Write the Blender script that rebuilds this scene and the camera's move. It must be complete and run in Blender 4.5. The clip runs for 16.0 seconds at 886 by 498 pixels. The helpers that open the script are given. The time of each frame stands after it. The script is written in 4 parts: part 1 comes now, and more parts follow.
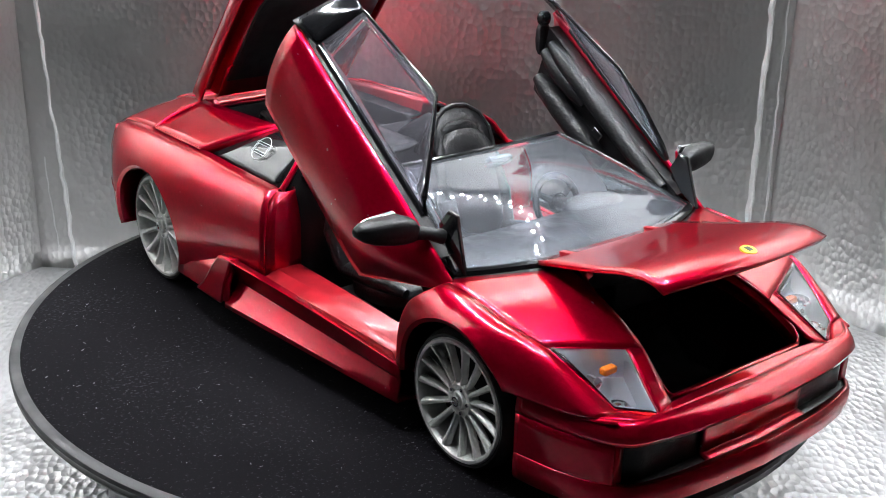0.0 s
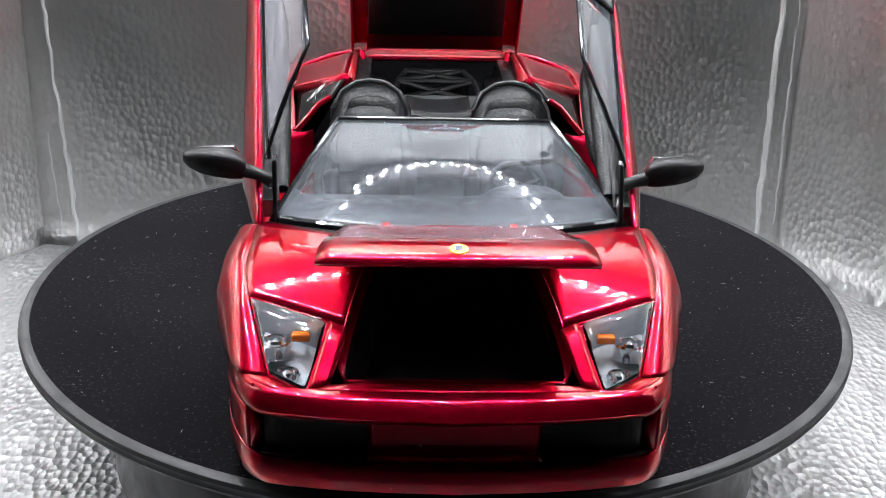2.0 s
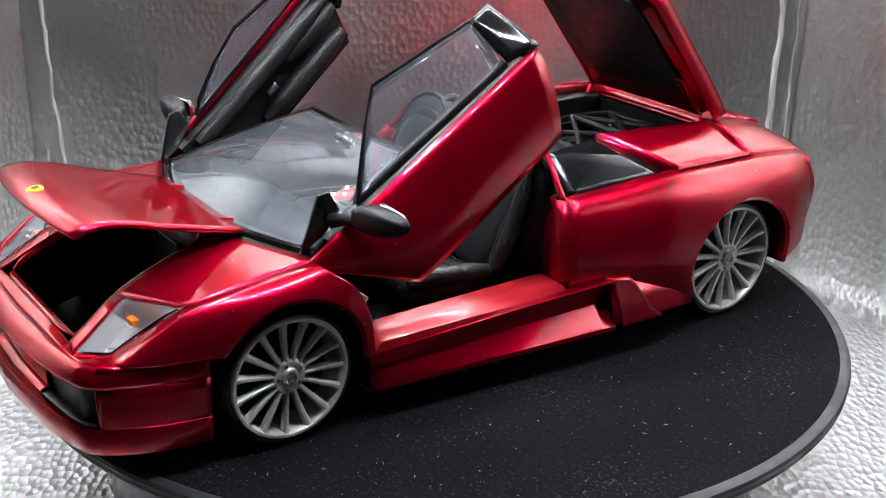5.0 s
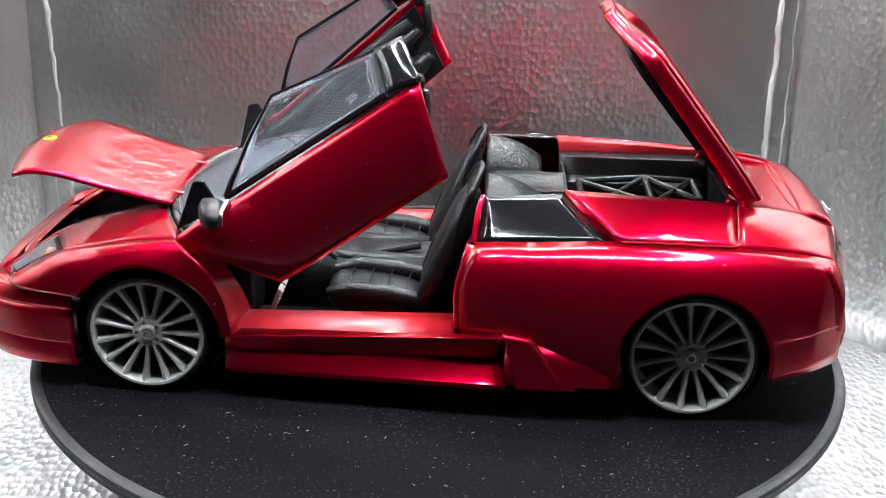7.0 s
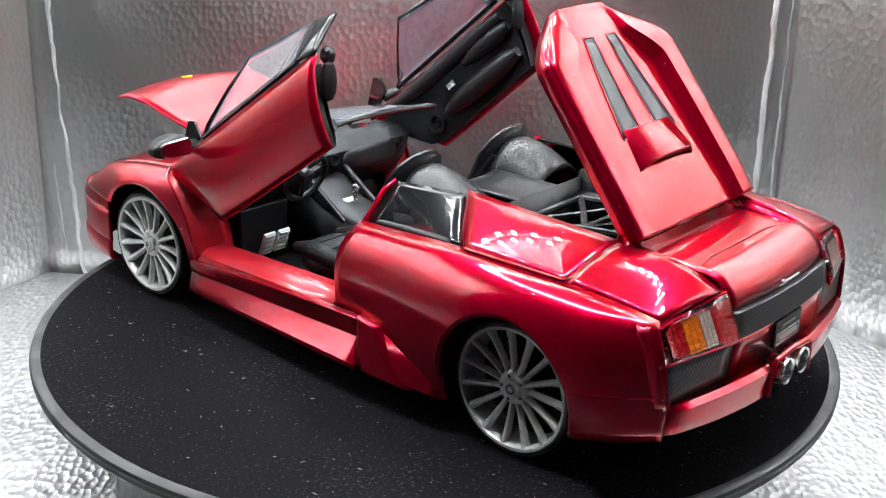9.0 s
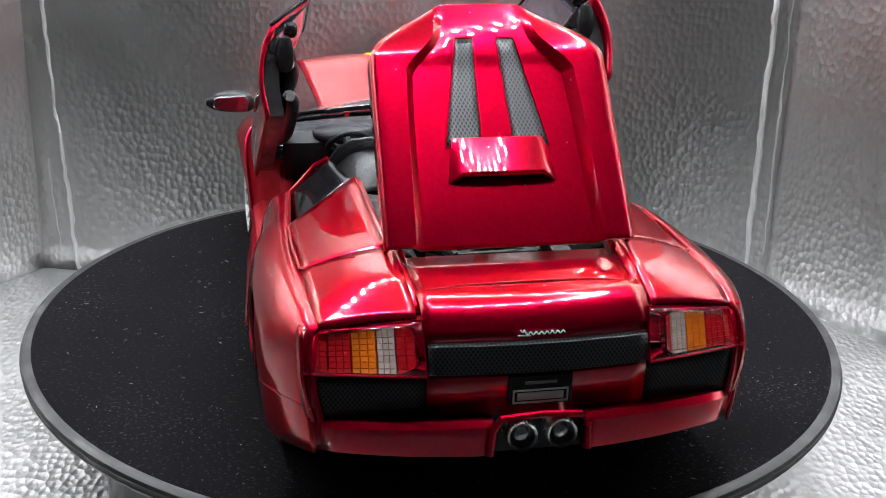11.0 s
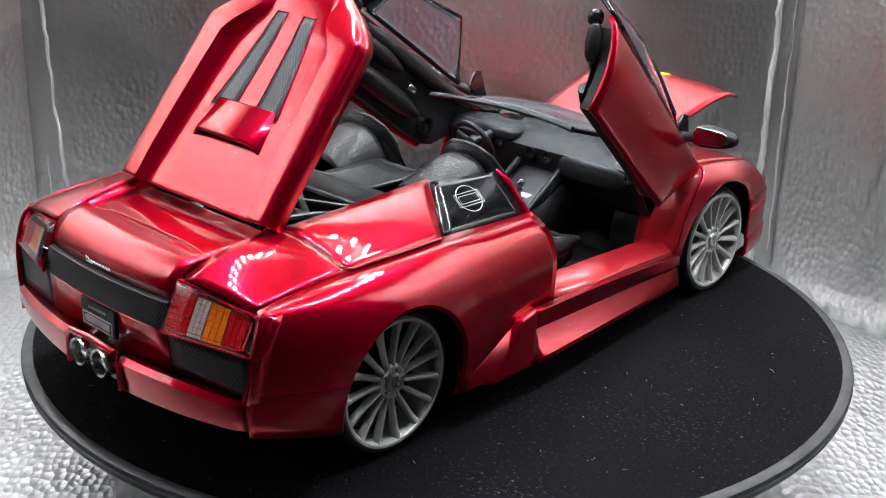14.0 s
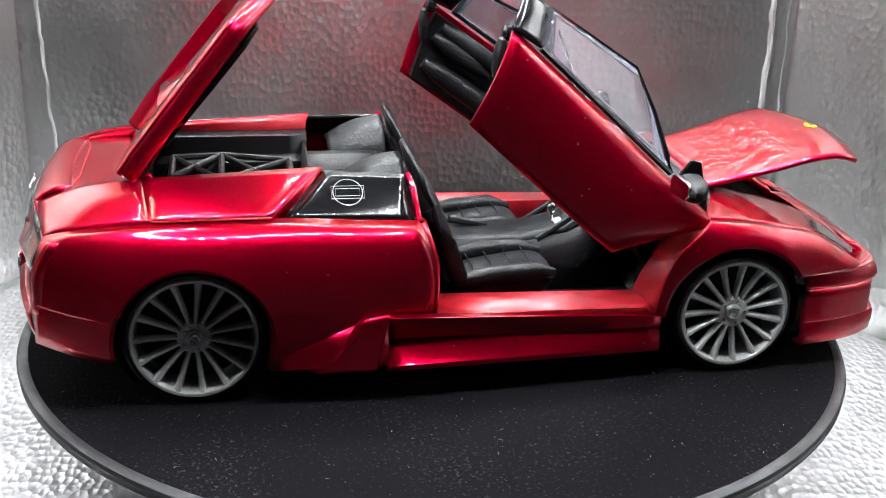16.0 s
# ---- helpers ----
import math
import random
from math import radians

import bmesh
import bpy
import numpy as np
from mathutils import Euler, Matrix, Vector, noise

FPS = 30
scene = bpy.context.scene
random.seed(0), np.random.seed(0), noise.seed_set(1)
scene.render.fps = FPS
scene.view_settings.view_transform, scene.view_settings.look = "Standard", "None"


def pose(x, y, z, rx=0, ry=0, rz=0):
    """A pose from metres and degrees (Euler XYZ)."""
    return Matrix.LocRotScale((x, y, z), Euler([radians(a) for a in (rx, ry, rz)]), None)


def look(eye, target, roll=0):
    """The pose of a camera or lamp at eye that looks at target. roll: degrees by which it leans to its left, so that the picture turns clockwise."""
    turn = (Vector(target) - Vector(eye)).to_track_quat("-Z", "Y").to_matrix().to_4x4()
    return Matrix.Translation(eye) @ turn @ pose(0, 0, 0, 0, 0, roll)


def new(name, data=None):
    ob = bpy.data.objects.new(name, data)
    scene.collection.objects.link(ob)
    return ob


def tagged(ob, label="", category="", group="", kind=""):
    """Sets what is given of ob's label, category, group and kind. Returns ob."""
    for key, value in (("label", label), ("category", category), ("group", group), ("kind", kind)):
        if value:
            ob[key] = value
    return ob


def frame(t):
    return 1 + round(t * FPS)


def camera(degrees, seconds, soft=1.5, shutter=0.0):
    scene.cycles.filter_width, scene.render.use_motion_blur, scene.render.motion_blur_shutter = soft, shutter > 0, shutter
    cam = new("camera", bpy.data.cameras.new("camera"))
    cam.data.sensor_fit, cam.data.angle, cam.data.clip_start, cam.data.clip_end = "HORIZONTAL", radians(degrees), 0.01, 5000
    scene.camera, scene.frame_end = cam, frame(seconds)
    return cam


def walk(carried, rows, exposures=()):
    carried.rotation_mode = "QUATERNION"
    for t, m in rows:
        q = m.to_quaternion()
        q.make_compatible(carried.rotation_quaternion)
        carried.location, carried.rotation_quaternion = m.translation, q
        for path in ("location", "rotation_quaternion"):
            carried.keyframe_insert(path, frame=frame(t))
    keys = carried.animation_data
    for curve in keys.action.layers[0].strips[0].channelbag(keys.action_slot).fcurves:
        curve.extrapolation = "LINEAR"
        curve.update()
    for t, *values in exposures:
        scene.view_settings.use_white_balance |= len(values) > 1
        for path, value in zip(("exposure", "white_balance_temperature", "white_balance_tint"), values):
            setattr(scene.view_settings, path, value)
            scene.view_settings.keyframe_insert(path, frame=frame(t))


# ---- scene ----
# ---------- camera: held by hand in front of a small foil light box ----------
cam = camera(39.9, 16.0, soft=1.0)
CAM = [  # seconds, x, y, z, yaw, pitch, roll, turntable angle
    (0.0, 0.0044, -0.3499, 0.1567, -0.12, -21.15, 1.30, 37.44),
    (0.5, 0.0045, -0.3496, 0.1564, -0.07, -21.20, 1.22, 28.00),
    (1.0, 0.0024, -0.3481, 0.1550, -0.34, -21.27, 1.26, 18.76),
    (1.5, 0.0009, -0.3473, 0.1506, -0.37, -21.33, 1.39, 9.45),
    (2.0, -0.0013, -0.3467, 0.1483, -0.40, -21.48, 1.48, 0.19),
    (2.5, -0.0035, -0.3460, 0.1478, -0.33, -21.55, 1.50, -9.16),
    (3.0, -0.0037, -0.3464, 0.1487, -0.24, -21.64, 1.38, -18.61),
    (3.5, -0.0020, -0.3439, 0.1483, -0.21, -21.56, 1.45, -28.21),
    (4.0, -0.0010, -0.3441, 0.1500, -0.32, -21.56, 1.41, -37.52),
    (4.5, 0.0002, -0.3448, 0.1517, -0.25, -21.44, 1.45, -46.91),
    (7.0, 0.0026, -0.3518, 0.1590, 0.09, -20.53, 1.42, -93.84),
    (7.5, 0.0024, -0.3549, 0.1594, 0.10, -20.38, 1.50, -103.16),
    (8.0, 0.0020, -0.3560, 0.1592, 0.18, -20.37, 1.46, -112.55),
    (8.5, 0.0028, -0.3564, 0.1571, 0.08, -20.35, 1.59, -121.97),
    (11.0, 0.0039, -0.3522, 0.1528, -0.08, -20.44, 1.84, -168.85),
    (11.5, 0.0043, -0.3518, 0.1524, -0.03, -20.39, 1.82, -178.26),
    (12.0, 0.0048, -0.3517, 0.1527, -0.18, -20.36, 1.80, -187.70),
    (12.5, 0.0035, -0.3508, 0.1519, -0.32, -20.39, 1.75, -197.10),
    (13.0, 0.0011, -0.3495, 0.1513, -0.39, -20.38, 1.66, -206.50),
    (13.5, -0.0006, -0.3501, 0.1506, -0.54, -20.38, 1.80, -215.77),
    (14.0, -0.0027, -0.3495, 0.1504, -0.71, -20.45, 1.91, -225.01),
    (14.5, -0.0032, -0.3491, 0.1506, -0.82, -20.57, 1.94, -234.27),
    (15.0, -0.0031, -0.3486, 0.1505, -0.93, -20.61, 1.85, -243.60),
    (15.5, -0.0034, -0.3489, 0.1513, -1.06, -20.56, 1.90, -253.01),
    (16.0, -0.0039, -0.3506, 0.1515, -1.06, -20.41, 1.77, -262.35),
]


def camera_pose(x, y, z, yaw, pitch, roll):
    a, b = radians(yaw), radians(pitch)
    ahead = Vector((-math.sin(a) * math.cos(b), math.cos(a) * math.cos(b), math.sin(b)))
    eye = Vector((x, y, z))
    return look(eye, eye + ahead, roll)


walk(cam, [(r[0], camera_pose(*r[1:7])) for r in CAM],
     exposures=[(0.0, 0.22), (2.0, 0.15), (4.5, 0.10), (7.0, 0.55), (8.7, 0.55), (11.0, 0.08), (12.5, 0.08), (14.5, 0.08), (16.0, 0.48)])

# ---------- world: a dim room; the strips of the light box do the lighting ----------
world = bpy.data.worlds.new("room_light")
scene.world = world
world.use_nodes = True
world.node_tree.nodes["Background"].inputs["Color"].default_value = (0.8, 0.88, 1.0, 1)
world.node_tree.nodes["Background"].inputs["Strength"].default_value = 0.10
LED_POWER = 500.0
scene.view_settings.exposure = 0.0

# ---------- small tools; lengths in the builders below are millimetres ----------
S = 0.001


def cv(*pts):
    """A smooth curve through (position, value) pairs."""
    xs = np.array([p[0] for p in pts], float)
    ys = np.array([p[1] for p in pts], float)
    sl = np.diff(ys) / np.diff(xs)
    m = np.r_[sl[0], [0 if a * b <= 0 else 2 * a * b / (a + b) for a, b in zip(sl[:-1], sl[1:])], sl[-1]]

    def at(x):
        x = min(max(x, xs[0]), xs[-1])
        k = min(max(int(np.searchsorted(xs, x)) - 1, 0), len(xs) - 2)
        h = xs[k + 1] - xs[k]
        t = (x - xs[k]) / h
        return float((2 * t**3 - 3 * t**2 + 1) * ys[k] + (t**3 - 2 * t**2 + t) * h * m[k]
                     + (-2 * t**3 + 3 * t**2) * ys[k + 1] + (t**3 - t**2) * h * m[k + 1])
    return at


def lerp(a, b, t):
    return tuple(p + (q - p) * t for p, q in zip(a, b))


def poly(pts, t):
    """A point at t (0 to 1) of a polyline with equal steps."""
    k = min(int(t * (len(pts) - 1)), len(pts) - 2)
    return lerp(pts[k], pts[k + 1], t * (len(pts) - 1) - k)


def sheet(rows, bm=None, flip=False):
    """A quad sheet from rows of points."""
    bm = bm or bmesh.new()
    vs = [[bm.verts.new(p) for p in row] for row in rows]
    for a, b in zip(vs[:-1], vs[1:]):
        for k in range(len(a) - 1):
            q = (a[k], a[k + 1], b[k + 1], b[k])
            bm.faces.new(q[::-1] if flip else q)
    return bm


def patch(a, b, c, d, nu=6, nv=6, bulge=(0, 0, 0), bm=None):
    """A bilinear patch a-b (first edge) to d-c, swollen by bulge in the middle."""
    rows = []
    for i in range(nv + 1):
        v = i / nv
        row = []
        for k in range(nu + 1):
            u = k / nu
            w = 16 * u * (1 - u) * v * (1 - v)
            p = lerp(lerp(a, b, u), lerp(d, c, u), v)
            row.append(tuple(p[j] + bulge[j] * w for j in range(3)))
        rows.append(row)
    return sheet(rows, bm)


def box(x0, x1, y0, y1, z0, z1, bm=None, m=None):
    bm = bm or bmesh.new()
    v = [bm.verts.new(p) for p in ((x0, y0, z0), (x1, y0, z0), (x1, y1, z0), (x0, y1, z0), (x0, y0, z1), (x1, y0, z1), (x1, y1, z1), (x0, y1, z1))]
    for f in ((3, 2, 1, 0), (4, 5, 6, 7), (0, 1, 5, 4), (1, 2, 6, 5), (2, 3, 7, 6), (3, 0, 4, 7)):
        bm.faces.new([v[i] for i in f])
    if m:
        bmesh.ops.transform(bm, matrix=m, verts=v)
    return bm


def prism(outline, axis, a, b, bm=None):
    """A prism: outline of 2D points, drawn along axis ('x', 'y' or 'z') from a to b."""
    bm = bm or bmesh.new()
    put = {"x": lambda p, h: (h, p[0], p[1]), "y": lambda p, h: (p[0], h, p[1]), "z": lambda p, h: (p[0], p[1], h)}[axis]
    lo, hi = [bm.verts.new(put(p, a)) for p in outline], [bm.verts.new(put(p, b)) for p in outline]
    n = len(outline)
    for k in range(n):
        bm.faces.new((lo[k], lo[(k + 1) % n], hi[(k + 1) % n], hi[k]))
    bm.faces.new(lo[::-1])
    bm.faces.new(hi)
    bmesh.ops.recalc_face_normals(bm, faces=bm.faces)
    return bm


def tube(pts, r, n=8, bm=None, closed=False):
    bm = bm or bmesh.new()
    pts = [Vector(p) for p in pts]
    rings = []
    for k, p in enumerate(pts):
        d = (pts[(k + 1) % len(pts)] - pts[k - 1]) if closed else (pts[min(k + 1, len(pts) - 1)] - pts[max(k - 1, 0)])
        d.normalize()
        u = d.cross(Vector((0, 0, 1)) if abs(d.z) < 0.9 else Vector((0, 1, 0))).normalized()
        w = d.cross(u)
        rad = r[k] if isinstance(r, (list, tuple)) else r
        rings.append([bm.verts.new(p + rad * (u * math.cos(2 * math.pi * i / n) + w * math.sin(2 * math.pi * i / n))) for i in range(n)])
    pairs = list(zip(rings, rings[1:])) + ([(rings[-1], rings[0])] if closed else [])
    for a, b in pairs:
        for i in range(n):
            bm.faces.new((a[i], a[(i + 1) % n], b[(i + 1) % n], b[i]))
    if not closed:
        bm.faces.new(rings[0][::-1])
        bm.faces.new(rings[-1])
    return bm


def lathe(profile, c=(0, 0, 0), axis="y", n=48, bm=None, a0=0.0, a1=360.0):
    """Turns (radius, along) pairs about an axis through c."""
    bm = bm or bmesh.new()
    full = a1 - a0 >= 359.9
    rings = []
    for k in range(n if full else n + 1):
        a = radians(a0 + (a1 - a0) * k / n)
        row = []
        for r, h in profile:
            p, q = r * math.cos(a), r * math.sin(a)
            row.append(bm.verts.new({"y": (c[0] + p, c[1] + h, c[2] + q), "z": (c[0] + p, c[1] + q, c[2] + h), "x": (c[0] + h, c[1] + p, c[2] + q)}[axis]))
        rings.append(row)
    for a, b in zip(rings, rings[1:] + ([rings[0]] if full else [])):
        for k in range(len(profile) - 1):
            bm.faces.new((a[k], a[k + 1], b[k + 1], b[k]))
    bmesh.ops.remove_doubles(bm, verts=bm.verts, dist=1e-4)
    bmesh.ops.recalc_face_normals(bm, faces=bm.faces)
    return bm


def blob(c, r, n=16, power=1.0, bm=None, m=None):
    """A soft rounded block: an ellipsoid squared off by power (1 = round, towards 0 = boxy)."""
    bm = bm or bmesh.new()
    made = bmesh.ops.create_uvsphere(bm, u_segments=n, v_segments=max(n // 2, 6), radius=1)["verts"]
    for v in made:
        v.co = Vector([math.copysign(abs(q) ** power, q) * s for q, s in zip(v.co, r)])
        if m:
            v.co = m @ v.co
        v.co += Vector(c)
    return bm


def part(name, bm, material, parent=None, label="", thick=0.0, bevel=0.0, angle=38, offset=0.0):
    """One mesh object out of a bmesh drawn in millimetres."""
    for v in bm.verts:
        v.co *= S
    me = bpy.data.meshes.new(name)
    bm.to_mesh(me)
    bm.free()
    me.materials.append(material)
    for p in me.polygons:
        p.use_smooth = True
    me.set_sharp_from_angle(angle=radians(angle))
    ob = new(name, me)
    ob.parent = parent
    if thick:
        md = ob.modifiers.new("thickness", "SOLIDIFY")
        md.thickness, md.offset = thick * S, offset
    if bevel:
        md = ob.modifiers.new("edge", "BEVEL")
        md.width, md.segments, md.limit_method, md.angle_limit = bevel * S, 2, "ANGLE", radians(35)
    return tagged(ob, label)


def side(s, p):
    return (p[0], p[1] * s, p[2])


# ---------- materials ----------
def material(name, color, rough=0.5, metal=0.0, **more):
    m = bpy.data.materials.new(name)
    m.use_nodes = True
    b = m.node_tree.nodes["Principled BSDF"]
    b.inputs["Base Color"].default_value = (*color, 1)
    b.inputs["Roughness"].default_value = rough
    b.inputs["Metallic"].default_value = metal
    for key, value in more.items():
        b.inputs[key.replace("_", " ")].default_value = value
    return m


def node(m, kind, **sets):
    n = m.node_tree.nodes.new(kind)
    for key, value in sets.items():
        if key in n.inputs:
            n.inputs[key].default_value = value
    return n


def link(m, a, b):
    m.node_tree.links.new(a, b)


def shader(m):
    return m.node_tree.nodes["Principled BSDF"]


def coords(m, scale=(1, 1, 1)):
    t, k = node(m, "ShaderNodeTexCoord"), node(m, "ShaderNodeMapping")
    k.inputs["Scale"].default_value = scale
    link(m, t.outputs["Object"], k.inputs["Vector"])
    return k.outputs["Vector"]


def mottle(m, a, b, scale, lo=0.35, hi=0.65, detail=4.0, socket="Base Color", stretch=(1, 1, 1)):
    """Lets a noise run an input of the shader from a to b."""
    n = node(m, "ShaderNodeTexNoise", Scale=scale, Detail=detail)
    link(m, coords(m, stretch), n.inputs["Vector"])
    r = node(m, "ShaderNodeValToRGB")
    r.color_ramp.elements[0].position, r.color_ramp.elements[1].position = lo, hi
    for e, c in zip(r.color_ramp.elements, (a, b)):
        e.color = (*c, 1) if isinstance(c, tuple) else (c, c, c, 1)
    link(m, n.outputs["Fac"], r.inputs["Fac"])
    link(m, r.outputs["Color"], shader(m).inputs[socket])
    return n


def relief(m, source, strength, distance):
    b = node(m, "ShaderNodeBump", Strength=strength, Distance=distance)
    link(m, source, b.inputs["Height"])
    link(m, b.outputs["Normal"], shader(m).inputs["Normal"])
    return b


# candy red over metal flake
RED = material("candy_red_paint", (0.36, 0.001, 0.010), 0.29, 0.76, Coat_Weight=1.0, Coat_Roughness=0.012, Coat_IOR=1.5, Specular_IOR_Level=0.05, Specular_Tint=(0.60, 0.0, 0.02, 1))
mottle(RED, (0.37, 0.0004, 0.016), (0.44, 0.0006, 0.021), 900.0, 0.3, 0.7, 2.0)
# fine dust on the clear coat
dust = node(RED, "ShaderNodeTexNoise", Scale=620.0, Detail=1.0)
link(RED, coords(RED), dust.inputs["Vector"])
dust_r = node(RED, "ShaderNodeValToRGB")
dust_r.color_ramp.elements[0].position, dust_r.color_ramp.elements[1].position = 0.79, 0.84
link(RED, dust.outputs["Fac"], dust_r.inputs["Fac"])
dusty = node(RED, "ShaderNodeMix")
dusty.data_type = "RGBA"
old = shader(RED).inputs["Base Color"].links[0].from_socket
link(RED, old, dusty.inputs[6])
dusty.inputs[7].default_value = (0.55, 0.36, 0.38, 1)
link(RED, dust_r.outputs["Color"], dusty.inputs[0])
link(RED, dusty.outputs[2], shader(RED).inputs["Base Color"])
peel = node(RED, "ShaderNodeTexNoise", Scale=160.0, Detail=2.0)
link(RED, coords(RED), peel.inputs["Vector"])
relief(RED, peel.outputs["Fac"], 0.02, 0.0004)
RED_DULL = material("red_cast_inside", (0.42, 0.008, 0.018), 0.36, 0.2, Coat_Weight=0.5, Coat_Roughness=0.1)
mottle(RED_DULL, (0.36, 0.006, 0.014), (0.47, 0.010, 0.022), 220.0)
# near-black that stands in for shade inside the lid scoop
SCOOP_SHADE = material("painted_scoop_shade", (0.004, 0.004, 0.004), 0.9, Specular_IOR_Level=0.1)
BLACK = material("black_satin_plastic", (0.006, 0.006, 0.007), 0.42, Specular_IOR_Level=0.3)
mottle(BLACK, 0.32, 0.55, 240.0, socket="Roughness")
grain = node(BLACK, "ShaderNodeTexNoise", Scale=1500.0, Detail=3.0)
link(BLACK, coords(BLACK), grain.inputs["Vector"])
relief(BLACK, grain.outputs["Fac"], 0.25, 0.0003)
LEATHER = material("black_moulded_upholstery", (0.010, 0.010, 0.012), 0.38, Specular_IOR_Level=0.3)
mottle(LEATHER, (0.006, 0.006, 0.007), (0.010, 0.010, 0.011), 130.0)
pores = node(LEATHER, "ShaderNodeTexVoronoi", Scale=1100.0)
link(LEATHER, coords(LEATHER), pores.inputs["Vector"])
relief(LEATHER, pores.outputs["Distance"], 0.3, 0.0003)
GLOSS = material("gloss_black_plastic", (0.006, 0.006, 0.007), 0.08)
mottle(GLOSS, 0.05, 0.14, 120.0, socket="Roughness")
RUBBER = material("tyre_rubber", (0.012, 0.012, 0.013), 0.62)
mottle(RUBBER, 0.5, 0.75, 300.0, socket="Roughness")
SILVER = material("silver_painted_wheel", (0.66, 0.66, 0.64), 0.34, 0.35)
mottle(SILVER, (0.58, 0.58, 0.57), (0.70, 0.70, 0.68), 700.0)
CHROME = material("chrome_plating", (0.85, 0.85, 0.86), 0.08, 1.0)
mottle(CHROME, 0.04, 0.16, 400.0, socket="Roughness")
BRIGHT = material("bright_plated_metal", (0.85, 0.84, 0.82), 0.22, 0.9)
mottle(BRIGHT, 0.16, 0.28, 400.0, socket="Roughness")
GREY = material("grey_printed_mark", (0.62, 0.62, 0.64), 0.4)
YELLOW = material("yellow_enamel_badge", (0.72, 0.55, 0.02), 0.3)
AMBER = material("amber_plastic", (0.55, 0.12, 0.008), 0.15, 0.0, Coat_Weight=1.0, Coat_Roughness=0.05)
LAMP_RED = material("red_lamp_plastic", (0.36, 0.006, 0.010), 0.16, 0.0, Coat_Weight=1.0, Coat_Roughness=0.05)
LAMP_CLEAR = material("clear_lamp_plastic", (0.40, 0.30, 0.27), 0.16, 0.0, Coat_Weight=1.0, Coat_Roughness=0.05)
for lamp_m in (AMBER, LAMP_RED, LAMP_CLEAR):
    ribs = node(lamp_m, "ShaderNodeTexNoise", Scale=500.0, Detail=2.0)
    link(lamp_m, coords(lamp_m), ribs.inputs["Vector"])
    relief(lamp_m, ribs.outputs["Fac"], 0.35, 0.0005)
GLASS = material("clear_plastic_glazing", (0.86, 0.91, 1.0), 0.01, 0.0, Transmission_Weight=0.975, IOR=1.45)
SMOKED = material("violet_tinted_glazing", (0.84, 0.82, 0.92), 0.015, 0.0, Transmission_Weight=0.97, IOR=1.45)
LENS = material("clear_lamp_lens", (0.95, 0.97, 1.0), 0.02, 0.0, Transmission_Weight=1.0, IOR=1.45)


def honeycomb():
    m = material("black_honeycomb_mesh", (0.02, 0.02, 0.022), 0.38, 0.3)
    v = node(m, "ShaderNodeTexVoronoi", Scale=1400.0, Randomness=0.0)
    v.feature = "DISTANCE_TO_EDGE"
    slant = coords(m, (0, 1, 0.75))
    slant.node.inputs["Rotation"].default_value = (radians(45), 0, 0)
    link(m, slant, v.inputs["Vector"])
    r = node(m, "ShaderNodeValToRGB")
    r.color_ramp.elements[0].color, r.color_ramp.elements[1].color = (0.06, 0.06, 0.066, 1), (0.004, 0.004, 0.005, 1)
    r.color_ramp.elements[0].position, r.color_ramp.elements[1].position = 0.10, 0.24
    link(m, v.outputs["Distance"], r.inputs["Fac"])
    link(m, r.outputs["Color"], shader(m).inputs["Base Color"])
    relief(m, v.outputs["Distance"], -1.0, 0.0008)
    return m


MESH = honeycomb()


def foil_material(name, base, rough, stretch, depth):
    m = material(name, base, rough, 1.0)
    v = node(m, "ShaderNodeTexVoronoi", Scale=400.0, Randomness=0.8)
    v.feature = "SMOOTH_F1"
    v.inputs["Smoothness"].default_value = 0.2
    link(m, coords(m, stretch), v.inputs["Vector"])
    n = node(m, "ShaderNodeTexNoise", Scale=28.0, Detail=5.0, Roughness=0.6)
    link(m, coords(m), n.inputs["Vector"])
    a = node(m, "ShaderNodeMath")
    a.operation = "MULTIPLY_ADD"
    link(m, n.outputs["Fac"], a.inputs[0])
    a.inputs[1].default_value = 0.10
    link(m, v.outputs["Distance"], a.inputs[2])
    relief(m, a.outputs[0], depth, 0.0007)
    mottle(m, rough - 0.04, rough + 0.06, 14.0, socket="Roughness")
    return m


FOIL = foil_material("embossed_foil", (0.58, 0.572, 0.565), 0.325, (1, 1, 0.8), 0.55)
# darker than the wall foil, to dim the roof's reflection in the windscreen
ROOF_FOIL = material("dimmed_roof_foil", (0.24, 0.24, 0.25), 0.45, 0.9)
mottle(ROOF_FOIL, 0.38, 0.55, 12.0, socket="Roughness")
FOIL_FLOOR = foil_material("embossed_floor_foil", (0.60, 0.60, 0.61), 0.42, (1, 0.7, 1), 0.9)
TAPE = material("foil_fold", (0.8, 0.8, 0.8), 0.4, 0.85)
mottle(TAPE, 0.3, 0.55, 90.0, socket="Roughness")

VELVET = material("black_velvet", (0.008, 0.008, 0.009), 0.95, 0.0, Sheen_Weight=0.012, Sheen_Roughness=0.5)
VELVET.node_tree.nodes["Principled BSDF"].inputs["Specular IOR Level"].default_value = 0.06
lint = node(VELVET, "ShaderNodeTexNoise", Scale=900.0, Detail=3.0, Roughness=0.7)
cloud = node(VELVET, "ShaderNodeTexNoise", Scale=26.0, Detail=3.0)
link(VELVET, coords(VELVET), lint.inputs["Vector"])
link(VELVET, coords(VELVET), cloud.inputs["Vector"])
both = node(VELVET, "ShaderNodeMath")
both.operation = "MULTIPLY_ADD"
link(VELVET, cloud.outputs["Fac"], both.inputs[0])
both.inputs[1].default_value = 0.20
link(VELVET, lint.outputs["Fac"], both.inputs[2])
